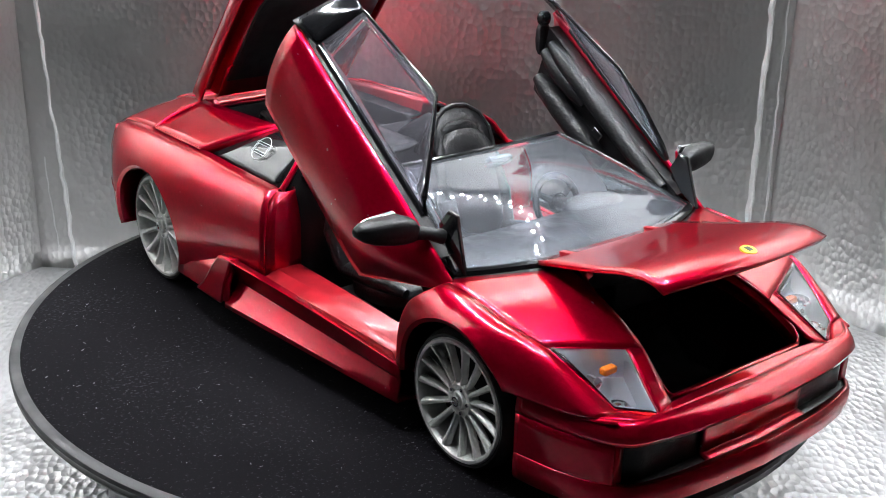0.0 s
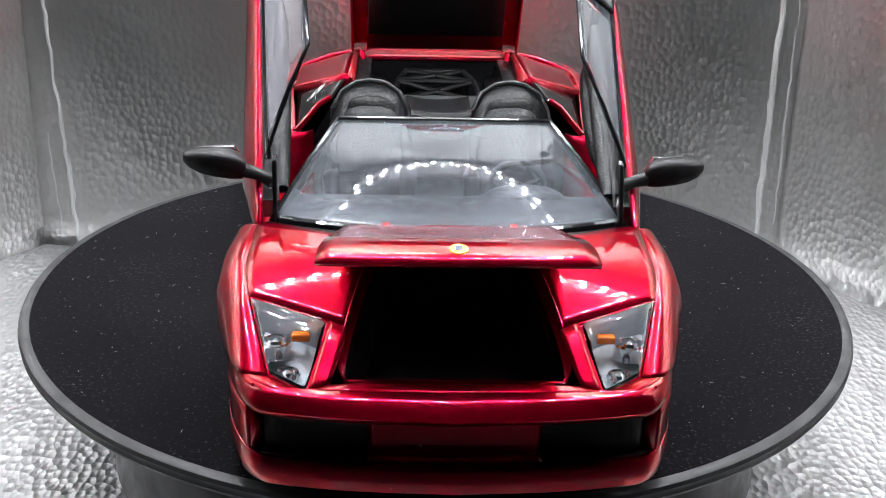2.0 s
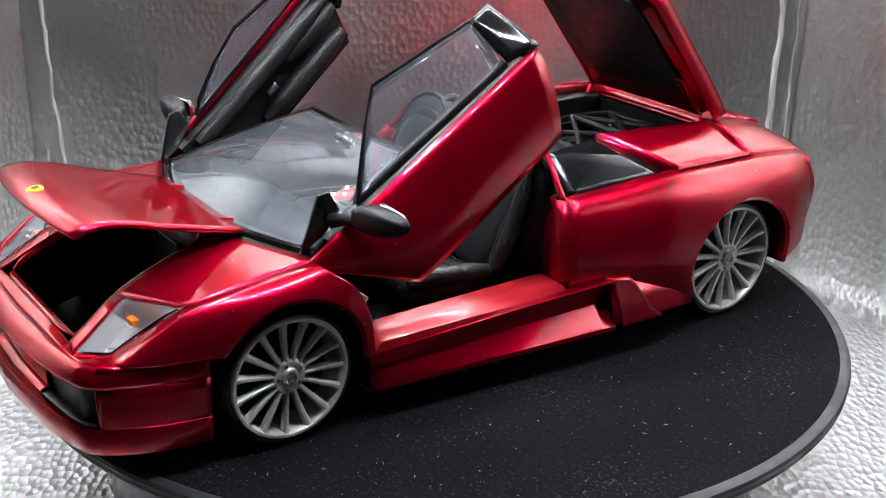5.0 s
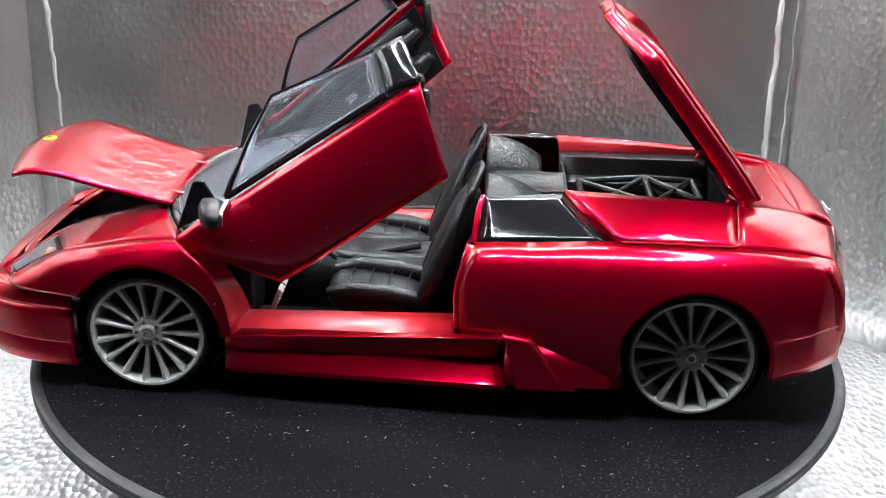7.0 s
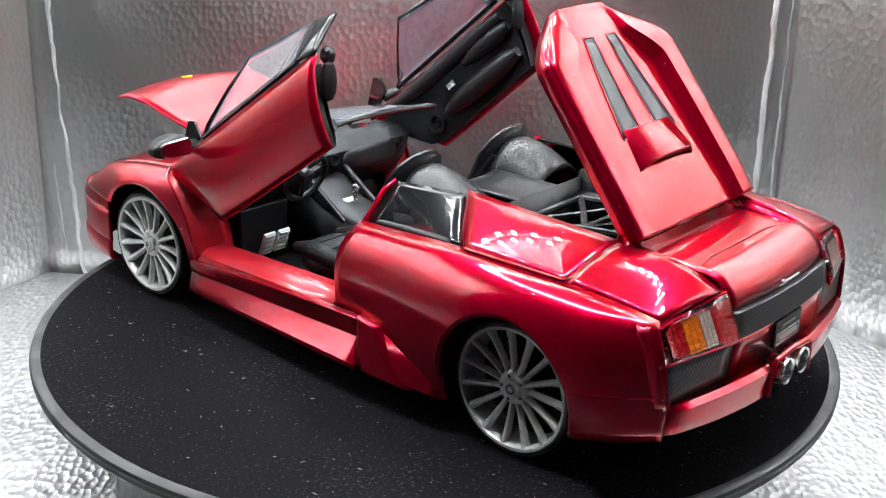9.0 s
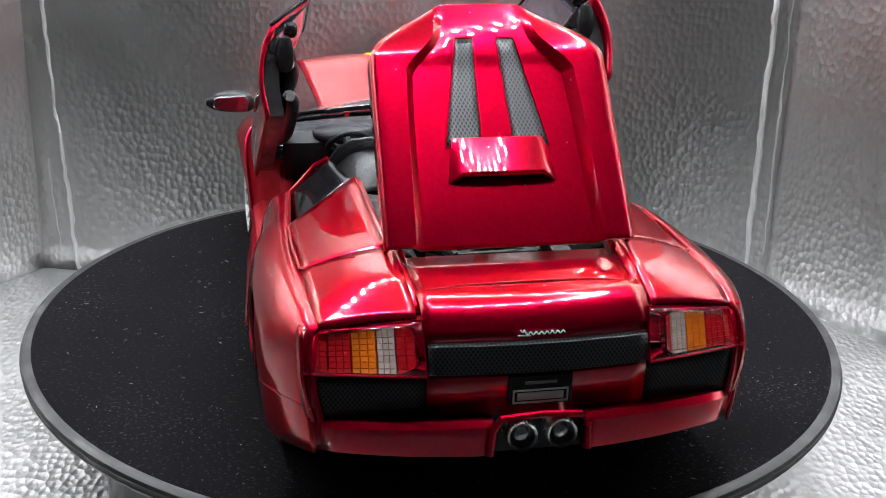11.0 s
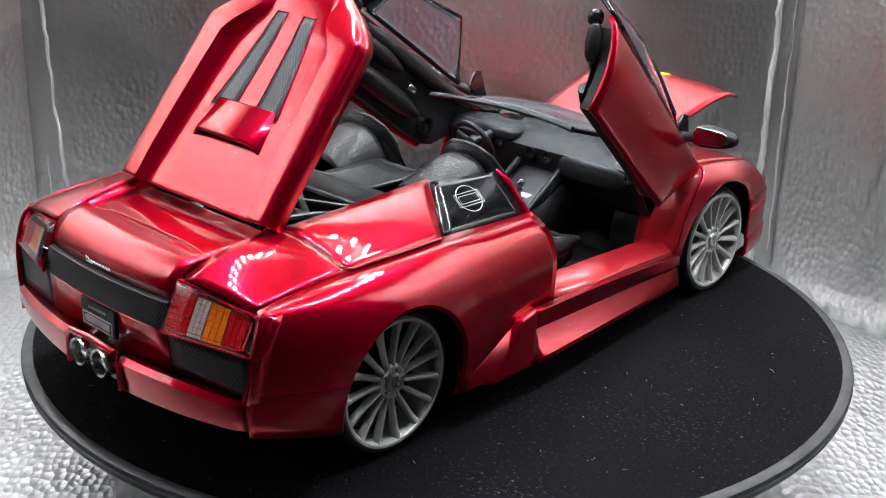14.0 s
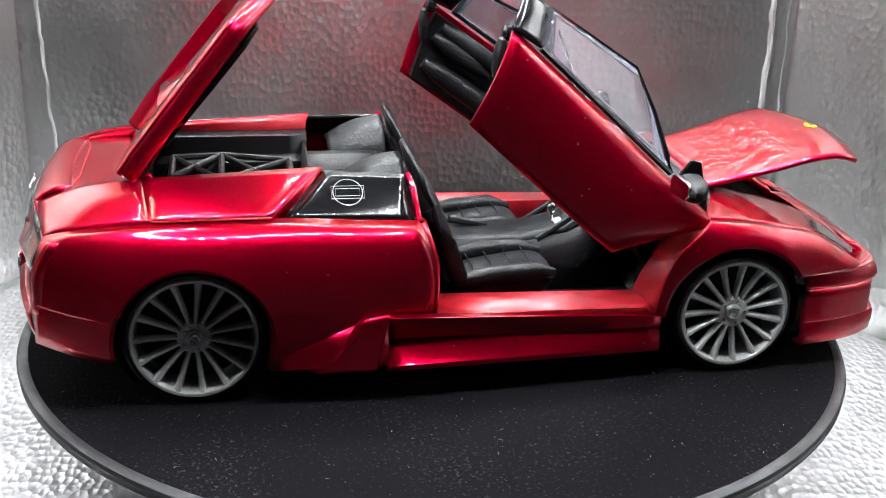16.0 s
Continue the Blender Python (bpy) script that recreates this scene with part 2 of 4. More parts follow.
lint_r = node(VELVET, "ShaderNodeValToRGB")
lint_r.color_ramp.elements[0].position, lint_r.color_ramp.elements[1].position = 0.685, 0.90
lint_r.color_ramp.elements[0].color, lint_r.color_ramp.elements[1].color = (0.0052, 0.0046, 0.0060, 1), (0.07, 0.07, 0.08, 1)
link(VELVET, both.outputs[0], lint_r.inputs["Fac"])
link(VELVET, lint_r.outputs["Color"], shader(VELVET).inputs["Base Color"])
LINT = material("pale_lint", (0.30, 0.30, 0.33), 0.9)
EDGE = material("dark_grey_turntable_rim", (0.024, 0.024, 0.026), 0.42)
mottle(EDGE, 0.35, 0.6, 90.0, socket="Roughness")
ROOM = material("dim_room_paint", (0.14, 0.14, 0.15), 0.9)
mottle(ROOM, (0.12, 0.12, 0.13), (0.16, 0.16, 0.17), 2.0)
# made-up black for the unseen table, so the car's sides reflect dark
TABLE_BLACK = material("unseen_table_black", (0.02, 0.02, 0.022), 0.95, Specular_IOR_Level=0.1)
mottle(TABLE_BLACK, (0.015, 0.015, 0.017), (0.028, 0.028, 0.03), 60.0)
LED = material("lit_led_chip", (1, 1, 1), 0.5)
shader(LED).inputs["Emission Color"].default_value = (0.93, 0.97, 1.0, 1)
shader(LED).inputs["Emission Strength"].default_value = LED_POWER
STRIP = material("white_led_tape", (0.7, 0.7, 0.68), 0.5)

# ---------- the light box: foil back wall, flared wings, floor and roof ----------
BACK, FLOOR_Z, ROOF_Z = 150.0, -50.0, 296.0


def foil_wall(name, plan, label, mat=None):
    """An upright foil sheet that follows plan points, with slight waves."""
    rows = []
    for k in range(25):
        z = FLOOR_Z + (ROOF_Z - FLOOR_Z) * k / 24
        row = []
        for i in range(41):
            x, y = poly(plan, i / 40)
            wv = noise.noise((x * 0.012, z * 0.012, y * 0.012 + 3.1)) * 3.0
            row.append((x, y + wv, z))
        rows.append(row)
    return tagged(part(name, sheet(rows), mat or FOIL, None, label, thick=2.0, offset=1.0), kind="structure")


foil_wall("wall_north", [(-174, BACK), (-90, BACK + 1), (-12, BACK), (66, BACK + 1), (152, BACK)], "embossed silver foil back wall of the light box")
foil_wall("wall_west", [(-168.5, BACK + 2), (-205, 90), (-232, -10), (-236, -110)], "crinkled silver foil side wing of the light box")
foil_wall("wall_east", [(146, BACK + 2), (190, 90), (222, -10), (228, -110)], "crinkled silver foil side wing of the light box")
for fx, s in ((-160.5, -1), (137.5, 1)):
    for off in (0.0, 6.5 * s):
        rows = []
        for k in range(90):
            z = FLOOR_Z + 2 + (ROOF_Z - FLOOR_Z - 4) * k / 89
            j = noise.noise((off, z * 0.16, fx)) * 1.0 + (-0.055 * (z - 35) if s < 0 else -0.01 * z)
            w = (0.4 if off else 0.8) + 0.5 * noise.noise((z * 0.3, off, 4.0))
            y = BACK - (2.6 if not off else 1.6)
            rows.append([(fx + off + j - w - 0.6, y + 1.2, z), (fx + off + j - w * 0.5, y - 0.6, z), (fx + off + j + w * 0.5, y - 0.6, z), (fx + off + j + w + 0.6, y + 1.2, z)])
        tagged(part("trim", sheet(rows), TAPE, None, "crinkled foil fold running up the corner"), kind="structure")
rows = []
for k in range(31):
    y = -205 + (BACK + 2 + 205) * k / 30
    rows.append([(x, y, FLOOR_Z + noise.noise((x * 0.02, y * 0.02, 7.7)) * 2.5) for x in np.linspace(-262, 262, 36)])
tagged(part("floor", sheet(rows), FOIL_FLOOR, None, "crinkled silver foil floor of the light box", thick=2.0), kind="structure")
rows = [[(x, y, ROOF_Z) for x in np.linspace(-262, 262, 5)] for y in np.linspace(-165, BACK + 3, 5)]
tagged(part("ceiling", sheet(rows), ROOF_FOIL, None, "foil roof of the light box, toned dark and out of view", thick=2.0), kind="structure")
# the dim room round the box
bm = box(-1500, 1500, -1600, 900, -700, 1500)
tagged(part("room_wall", bm, ROOM, None, "plain grey walls of the dim room"), kind="structure")
# table added out of view; its black mutes reflections in the paint
tagged(part("table", box(-500, 500, -420, 420, -90, FLOOR_Z - 4), TABLE_BLACK, None, "unseen table top, made black to keep reflections dark", bevel=3), category="table")


def led_loop(cx, cy, ax, ay, z):
    """A tape of lamps bent into a rounded loop under the roof."""
    root = tagged(new("led_strip"), "white tape of small lit lamps looped under the roof", "light strip")
    dense = [(cx + ax * math.copysign(abs(math.cos(a)) ** 0.95, math.cos(a)), cy + ay * math.copysign(abs(math.sin(a)) ** 0.95, math.sin(a))) for a in np.linspace(0, 2 * math.pi, 1441)]
    part("tape", tube([(x, y, z + 3.0) for x, y in dense[:-1:12]], 1.9, 6, closed=True), STRIP, root)
    run, last, row_in = 0.0, dense[0], 0
    for p in dense[1:]:
        run += math.hypot(p[0] - last[0], p[1] - last[1])
        last = p
        if run >= 10.4:
            run -= 10.4
            row_in = 1 - row_in
            f = 1 - (0.085 if row_in else 0.0)
            x, y = cx + (p[0] - cx) * f, cy + (p[1] - cy) * f
            part("lamp", box(x - 2.1, x + 2.1, y - 2.1, y + 2.1, z, z + 1.1), LED, root)
    return root


led_loop(0, 3, 122, 128, 289.5)

# ---------- turntable ----------
turntable = tagged(new("turntable"), "round turntable topped with linty black velvet", "turntable")
bm = lathe([(0.0, 0.0), (118.4, 0.0), (120.2, -0.15)], n=128, axis="z")
part("velvet_top", bm, VELVET, turntable, "black velvet disc with pale lint")
bm = lathe([(120.2, -0.15), (121.8, 0.0), (123.0, -0.5), (123.4, -1.4), (123.0, -2.4), (123.2, -3.2), (122.4, -4.4), (118, -4.8), (60, -4.8)], n=128, axis="z")
part("rim", bm, EDGE, turntable, "dark grey rounded rim")
rng = random.Random(11)
lv, lf = [], []
for _ in range(900):
    r, a = 117.5 * math.sqrt(rng.random()), rng.uniform(0, 2 * math.pi)
    x, y, b = r * math.cos(a), r * math.sin(a), rng.uniform(0, math.pi)
    n, w = rng.choice((0.12, 0.15, 0.2, 0.3, 0.7)) * rng.uniform(0.6, 1.5), rng.uniform(0.04, 0.09)
    dx, dy = math.cos(b), math.sin(b)
    k = len(lv)
    lv += [(x - dx * n, y - dy * n, 0.10), (x - dy * w, y + dx * w, 0.22), (x + dx * n, y + dy * n, 0.12), (x + dy * w, y - dx * w, 0.14)]
    lf.append((k, k + 3, k + 2, k + 1))
bm = bmesh.new()
lverts = [bm.verts.new(q) for q in lv]
for f in lf:
    bm.faces.new([lverts[i] for i in f])
tagged(part("lint", bm, LINT, turntable, "pale lint and dust caught in the velvet"), kind="stuff")
base = tagged(new("pedestal"), "black round pedestal under the turntable", "pedestal")
part("drum", lathe([(40, -5.4), (98, -5.4), (99, -8), (99, -40), (100, FLOOR_Z + 1), (40, FLOOR_Z + 1)], n=96, axis="z"), EDGE, base)

# ---------- the model car: x forward, y to its left, z up ----------
car = tagged(new("model_car"), "candy red die-cast model sports car with everything opened", "model car")

# outline curves of the body
FZ = cv((50, 45.6), (64, 44.4), (74, 43.6), (85, 42.0), (97.2, 39.2), (106, 34.4), (114.8, 28.8), (124, 24))
FY = cv((50, 47.2), (64, 46.4), (85, 46.8), (97.2, 44.9), (106, 42.3), (114.8, 39.3), (124, 35.5))
FM = cv((50, 50.6), (62, 53.6), (74, 55.0), (84, 54.4), (91, 52.4), (100, 50.0), (108, 47.6), (114.8, 44.2))
HOOD = cv((60, 45.8), (76, 45.0), (90, 42.3), (97, 40.3), (105, 37.4), (112, 33.4), (118, 29.9), (121, 28.6), (126, 26.0))
RZ = cv((-116, 44.0), (-110, 45.4), (-103, 46.8), (-83, 48.2), (-53, 48.4), (-30, 46.5), (-10, 45.2))
RY = cv((-116, 45.5), (-110, 46.8), (-103, 47.8), (-85, 48.0), (-70, 48.0), (-50, 47.0), (-30, 45.0), (-10, 43.4))
RM = cv((-116, 47.5), (-113, 49.3), (-110, 51.5), (-104, 55.0), (-93, 58.6), (-75, 59.6), (-53, 58.0), (-30, 54.2), (-10, 51.2))


def deck(x, y):
    k = min(abs(y) / FY(x), 1.0) ** 3
    return HOOD(x) + (FZ(x) - HOOD(x)) * k


def flank(x, z, zs, ys, ym, mid, tuck):
    """Half width of the body side at x and height z."""
    if z >= mid:
        t = min((z - mid) / max(zs(x) - mid, 0.1), 1.0)
        return ys(x) + (ym(x) - ys(x)) * math.sqrt(max(0.0, 1 - t**2.5))
    return ym(x) - tuck * ((mid - z) / 20) ** 2


def arched(center, radius, angle, ox, oz, width, n=72, m=14):
    """A body side round a wheel arch: rays from the arch to an outer line."""
    rows = [[], []]
    for k in range(n + 1):
        s = k / n
        a = radians(angle(s))
        xi, zi = center[0] + radius * math.cos(a), center[1] + radius * math.sin(a)
        y = width(xi, zi)
        rows[0].append((xi, y - 7, zi))
        rows[1].append((xi, y - 0.6, zi))
    for i in range(m + 1):
        v = (i / m) ** 0.9
        row = []
        for k in range(n + 1):
            s = k / n
            a = radians(angle(s))
            xi, zi = center[0] + (radius + 0.7) * math.cos(a), center[1] + (radius + 0.7) * math.sin(a)
            x, z = xi + (ox(s) - xi) * v, zi + (oz(s) - zi) * v
            row.append((x, width(x, z), z))
        rows.append(row)
    return rows


F_ARCH, R_ARCH = (74.0, 18.0), (-74.0, 18.8)
f_ox = cv((0, 50.5), (0.12, 52.0), (0.25, 56.5), (0.38, 65.0), (0.55, 77.0), (0.75, 95.0), (0.88, 106.0), (1, 114.8))
f_oz_low = cv((0, 18.0), (0.12, 27.5), (0.25, 37.5), (0.38, 44.3))
f_oz = lambda s: f_oz_low(s) if s < 0.38 else FZ(f_ox(s))
f_an = cv((0, 180), (0.38, 118), (0.55, 83), (0.75, 58), (1, 31))
r_ox = cv((0, -46), (0.08, -30), (0.2, -12), (0.3, -11.3), (0.38, -14.5), (0.5, -40), (0.62, -62), (0.75, -85), (0.85, -103), (0.9, -110), (0.95, -113.3), (1, -113.6))
r_ozt = cv((0, 10), (0.08, 11), (0.2, 21.5), (0.3, 34), (0.38, 45.2))
r_oze = cv((0.9, 45.4), (0.95, 34), (1, 17.5))
r_oz = lambda s: r_ozt(s) if s < 0.38 else (r_oze(s) if s > 0.9 else RZ(r_ox(s)))
r_an = cv((0, -24), (0.08, -20), (0.2, 0), (0.3, 14), (0.38, 26), (0.5, 42), (0.62, 68), (0.75, 106), (0.85, 136), (0.9, 150), (0.95, 168), (1, 191))
f_w = lambda x, z: flank(x, z, FZ, FY, FM, 28.0, 1.5)
r_w = lambda x, z: flank(x, z, RZ, RY, RM, 29.0, 2.2)

for s in (1, -1):
    part("front_fender", sheet([[side(s, p) for p in r] for r in arched(F_ARCH, 20.5, f_an, f_ox, f_oz, f_w)]), RED, car, thick=0.9)
    part("rear_quarter", sheet([[side(s, p) for p in r] for r in arched(R_ARCH, 20.3, r_an, r_ox, r_oz, r_w, 96)]), RED, car, thick=0.9)
    # wheel wells
    for (cx, cz), r, y0, y1 in ((F_ARCH, 20.6, 24, 47), (R_ARCH, 20.4, 26, 51)):
        bm = lathe([(0.1, s * y0), (r, s * y0), (r, s * y1)], (cx, 0, cz), n=40, a0=-40, a1=220)
        part("wheel_well", bm, BLACK, car)

# front deck between fender ridge and luggage opening, split round the head lamp
O_IN = cv((76, 17.8), (106.5, 22.8), (118.6, 26.2))
for s in (1, -1):
    rows = []
    for i in range(13):
        v = i / 12
        row = []
        for k in range(13):
            u = k / 12
            xi, xo = 76 + (106.5 - 76) * v, 64 + (97.2 - 64) * v
            yi, yo = O_IN(xi), FY(xo)
            x, y = xi + (xo - xi) * u, yi + (yo - yi) * u
            row.append((x, s * y, deck(x, y)))
        rows.append(row)
    part("front_wing_top", sheet(rows), RED, car, thick=0.9)
    rows = []
    for i in range(7):
        v = i / 6
        a = (106.5 + 12.1 * v, O_IN(106.5 + 12.1 * v))
        b = (104.6 + 15.2 * v, 26.8 + 3.9 * v)
        rows.append([(x, s * y, deck(x, y)) for x, y in (lerp(a, b, u / 4) for u in range(5))])
    part("lamp_surround", sheet(rows), RED, car, thick=0.9)

# front bumper: plan line from nose to wheel arch
B_X = cv((0, 126.5), (0.35, 125.2), (0.62, 121.3), (0.72, 117.3), (0.8, 112), (0.9, 103), (1, 94.6))
B_Y = cv((0, 0), (0.35, 21), (0.62, 40), (0.72, 43.8), (0.8, 46.2), (0.9, 48.8), (1, 50.2))


def nose(u, z, inset):
    f = min(u / 0.62, 1.0) ** 3
    inset *= 1 - 0.72 * min(max((u - 0.6) / 0.22, 0.0), 1.0)
    w = 0.75 if u > 0.62 else f * 0.75
    return (B_X(u) - inset * (1 - w), B_Y(u) - inset * w, z)


def nose_rows(levels, u0, u1, n):
    return [[nose(u0 + (u1 - u0) * k / n, z, i) for k in range(n + 1)] for z, i in levels]


def both_sides(rows):
    """Rows that run from the middle to the left, mirrored into whole rows."""
    return [[side(-1, p) for p in r[:0:-1]] + r for r in rows]


rows = nose_rows([(28.8, 4.6), (27.6, 2.4), (26.2, 0.9), (24.9, 0.0), (24.0, 0.5)], 0, 1, 40)
part("front_bumper", sheet(both_sides(rows)), RED, car, thick=0.9)
rows = []
for i in range(6):
    v = i / 5
    rows.append([lerp((118.6, 26.2 * k / 24, deck(118.6, 26.2 * k / 24)), nose(0.47 * k / 24, 28.8, 4.6), v) for k in range(25)])
part("nose_panel", sheet(both_sides(rows)), RED, car, thick=0.9)
for s in (1, -1):
    rows = nose_rows([(24.0, 0.5), (21.5, 0.3), (18, 0.4), (14.5, 0.6), (13.6, 0.9)], 0.70, 1, 18)
    part("bumper_corner", sheet([[side(s, p) for p in r] for r in rows]), RED, car, thick=0.9)
    rows = [[nose(0.29 + 0.42 * k / 14, z, i) for k in range(15)] for z, i in ((24.2, 1.0), (23.6, 5.0), (13.8, 5.4), (13.5, 0.6))]
    part("front_grille", sheet([[side(s, p) for p in r] for r in rows]), BLACK, car, "black recessed intake", thick=0.6)
    part("grille_post", sheet([[side(s, nose(0.70, 24.2, 0.4)), side(s, nose(0.69, 24.2, 4.5))], [side(s, nose(0.70, 13.5, 0.6)), side(s, nose(0.69, 13.5, 4.5))]]), RED, car, thick=0.9)
rows = nose_rows([(24.2, 1.0), (23.4, 3.8), (14.5, 4.4), (13.5, 0.6)], 0, 0.31, 14)
part("grille_panel", sheet(both_sides(rows)), RED, car, thick=0.9)
rows = nose_rows([(13.8, 1.6), (13.6, 0.1), (12.8, -0.5), (10.5, -0.6), (8.2, 0.0), (7.4, 1.5), (7.6, 14)], 0, 1, 44)
part("front_splitter", sheet(both_sides(rows)), RED, car, thick=0.9)
part("underbody", prism([(112, 34), (112, -34), (95, -44), (52, -44), (52, -46), (-50, -48), (-52, -30), (-98, -30), (-98, 30), (-52, 30), (-50, 48), (52, 46), (52, 44), (95, 44)], "z", 8.6, 10.6), BLACK, car)

for s in (1, -1):
    part("bumper_line", tube([side(s, nose(0.70 + 0.29 * k / 14, 28.7 - 0.4 * math.sin(math.pi * k / 14), 2.2)) for k in range(15)], 0.35, 6), RED, car)

for s in (1, -1):
    brow_line = [(118.6, 26.2, deck(118.6, 26.2)), (119.9, 30.8, deck(119.9, 30.8) - 0.1), (117.4, 35.0, deck(117.4, 35.0) - 0.1), (114.6, 39.3, deck(114.6, 39.2) - 0.1), (113.0, 44.6, 28.4)]
    rows = [[side(s, lerp(poly(brow_line, k / 16), nose(0.47 + 0.31 * k / 16, 28.8, 4.6), v)) for k in range(17)] for v in (0.0, 0.35, 0.7, 1.0)]
    part("lamp_apron", sheet(rows), RED, car, thick=0.8)

# luggage bay
rows = []
for off, dz in ((0.0, 0.35), (1.0, -0.4), (2.0, -1.2), (2.4, -4.0), (3.0, -19.0)):
    ring = []
    for (x0, y0), (x1, y1) in (((118.6, -26.2 + off), (118.6, 26.2 - off)), ((118.6, 26.2 - off), (78, 18.2 - off)), ((78, 18.2 - off), (78, -18.2 + off)), ((78, -18.2 + off), (118.6, -26.2 + off))):
        for k in range(24):
            x, y = x0 + (x1 - x0) * k / 24, y0 + (y1 - y0) * k / 24
            cx = 98.3 + (x - 98.3) * (1 - off / 20)
            rr = max(abs(cx - 98.3) / 20.3, 0) ** 7 * max(abs(y) / O_IN(x), 0) ** 7
            ring.append((98.3 + (cx - 98.3) * (1 - 0.12 * rr), y * (1 - 0.14 * rr), deck(min(cx, 118.6), y) + dz))
    rows.append(ring + [ring[0]])
part("luggage_bay_rim", sheet(rows[:4]), RED, car, thick=0.5)
bm = sheet(rows[3:])
bm.faces.new([bm.verts.new(p) for p in [(q[0], q[1], 14.0) for q in rows[4][:-1]]])
part("luggage_bay", bm, BLACK, car, "black luggage tub")
part("battery_cover", box(79, 84, -9, 9, 33, 41), BLACK, car, bevel=0.8)

# head lamps
for s in (1, -1):
    c = [(104.8, 26.8), (97.3, 44.6), (114.5, 39.2), (119.9, 30.8)]
    top = [(x, s * y, deck(x, y)) for x, y in c]
    mid = [lerp(p, (108.5, s * 35.3, p[2]), 0.06) for p in top]
    low = [(p[0], p[1], p[2] - 7) for p in mid]
    bm = sheet([top + top[:1], mid + mid[:1], low + low[:1]])
    bm.faces.new([bm.verts.new(p) for p in low])
    lamp = part("headlight", bm, material("silver_lamp_bowl", (0.46, 0.47, 0.50), 0.30, 0.6) if s == 1 else bpy.data.materials["silver_lamp_bowl"], car, "clear head lamp with twin projectors")
    rows = [[lerp(lerp(top[0], top[1], u / 8), lerp(top[3], top[2], u / 8), v / 8) for u in range(9)] for v in range(9)]
    rows = [[(p[0], p[1], deck(p[0], p[1]) + 0.25) for p in r] for r in rows]
    part("lens", sheet(rows), LENS, lamp, thick=0.5).visible_shadow = False
    for (x, y), r in (((104.5, 38.5), 3.4), ((111.5, 35.5), 3.0)):
        z = deck(x, y) - 5.5
        part("projector", lathe([(0.1, 2.6), (r * 0.45, 2.2), (r * 0.62, 1.2), (r * 0.7, 1.6), (r * 0.85, 2.0), (r, 1.6), (r, -1.5)], (x, s * y, z), "z", 24), CHROME, lamp, bevel=0)
    x, y = 105.5, 33.0
    part("turn_signal", box(x - 1.1, x + 1.1, s * y - 2, s * y + 2, deck(x, y) - 3.2, deck(x, y) - 1.4), AMBER, lamp, "orange turn signal", bevel=0.4)
    part("bezel", tube([lerp(p, (108.5, s * 35.3, p[2]), 0.02) for p in top], 0.4, 6, closed=True), RED, lamp)

# raised bonnet lid
crown = cv((0, 46.9), (0.25, 49.7), (0.47, 52.2), (0.72, 55.3), (0.88, 56.2), (1, 55.0))
lid = []
for i in range(15):
    v = i / 14
    row = []
    for k in range(21):
        u = 2 * k / 20 - 1
        half = 24.5 + 4.6 * v
        x = 72.5 + (43.6 + 4.0 * (1 - u * u)) * v
        z = crown(v) + 1.7 * v * (1 - u * u)
        row.append((x, half * u, z))
    lid.append(row)
bonnet = part("bonnet", sheet(lid), RED, car, "raised candy red bonnet lid", thick=1.1)
part("badge", lathe([(0.01, 0.5), (1.9, 0.45), (2.1, 0.1), (2.1, -0.2)], (0, 0, 0), "z", 20), YELLOW, bonnet, "small yellow shield badge")
bonnet.children[0].matrix_local = pose(0.1152, 0, 0.0580, 0, 10, 0)
part("bull_mark", box(-0.9, 0.8, -0.7, 0.7, 0.5, 0.62), BLACK, bonnet).matrix_local = pose(0.1152, 0, 0.0580, 0, 10, 0)
for s in (1, -1):
    part("bonnet_hinge", prism([(71, 47.5), (77, 48.5), (80, 44), (79, 38), (74, 38)], "y", s * 15.2 - 0.8, s * 15.2 + 0.8), RED_DULL, bonnet)

# windscreen
def screen(u, v):
    """u across (-1 to 1), v from base to top."""
    yb, yt = 43.0 * u, 28.8 * u
    base = (64 + 11.5 * (1 - u * u), yb, 45.0 + 0.5 * (1 - u * u))
    top = (22.6 + 3.2 * (1 - u * u), yt, 59.2 + 0.9 * (1 - u * u))
    p = lerp(base, top, v)
    return (p[0], p[1], p[2] + 2.8 * math.sin(math.pi * v) * (1.32 - u * u))


windscreen = part("windscreen", sheet([[screen(k / 12 - 1, i / 14) for k in range(25)] for i in range(15)]), GLASS, car, "clear plastic windscreen", thick=0.8)
windscreen.visible_shadow = False
part("header_rail", tube([screen(k / 10 - 1, 1.0) for k in range(21)], 0.95, 8), GLOSS, windscreen, "gloss black top rail")
for s in (1, -1):
    part("screen_pillar", tube([screen(s, k / 10) for k in range(11)], 0.75, 8), GLOSS, windscreen)
part("screen_base", tube([lerp(screen(k / 10 - 1, 0.0), screen(k / 10 - 1, 0.03), 0.5) for k in range(21)], 1.3, 8), GLOSS, windscreen, "black cowl strip")
part("cowl", sheet([[(64 + 13 * (1 - u * u), 44 * u, 44.6 + 1.2 * (1 - u * u)) for u in np.linspace(-1, 1, 21)], [(66 + 14 * (1 - u * u), 45 * u, 44.2) for u in np.linspace(-1, 1, 21)], [(70 + 14 * (1 - u * u), 40 * u, 41) for u in np.linspace(-1, 1, 21)]]), BLACK, car, thick=0.8)
m1 = part("mirror_stem", tube([screen(0, 0.96), (29.5, 0, 58.4)], 0.5, 8), CHROME, windscreen, "clear inner mirror stem")
part("inner_mirror", blob((29.2, 0, 57.2), (0.9, 5.2, 1.6), 16, 0.7), CHROME, windscreen)

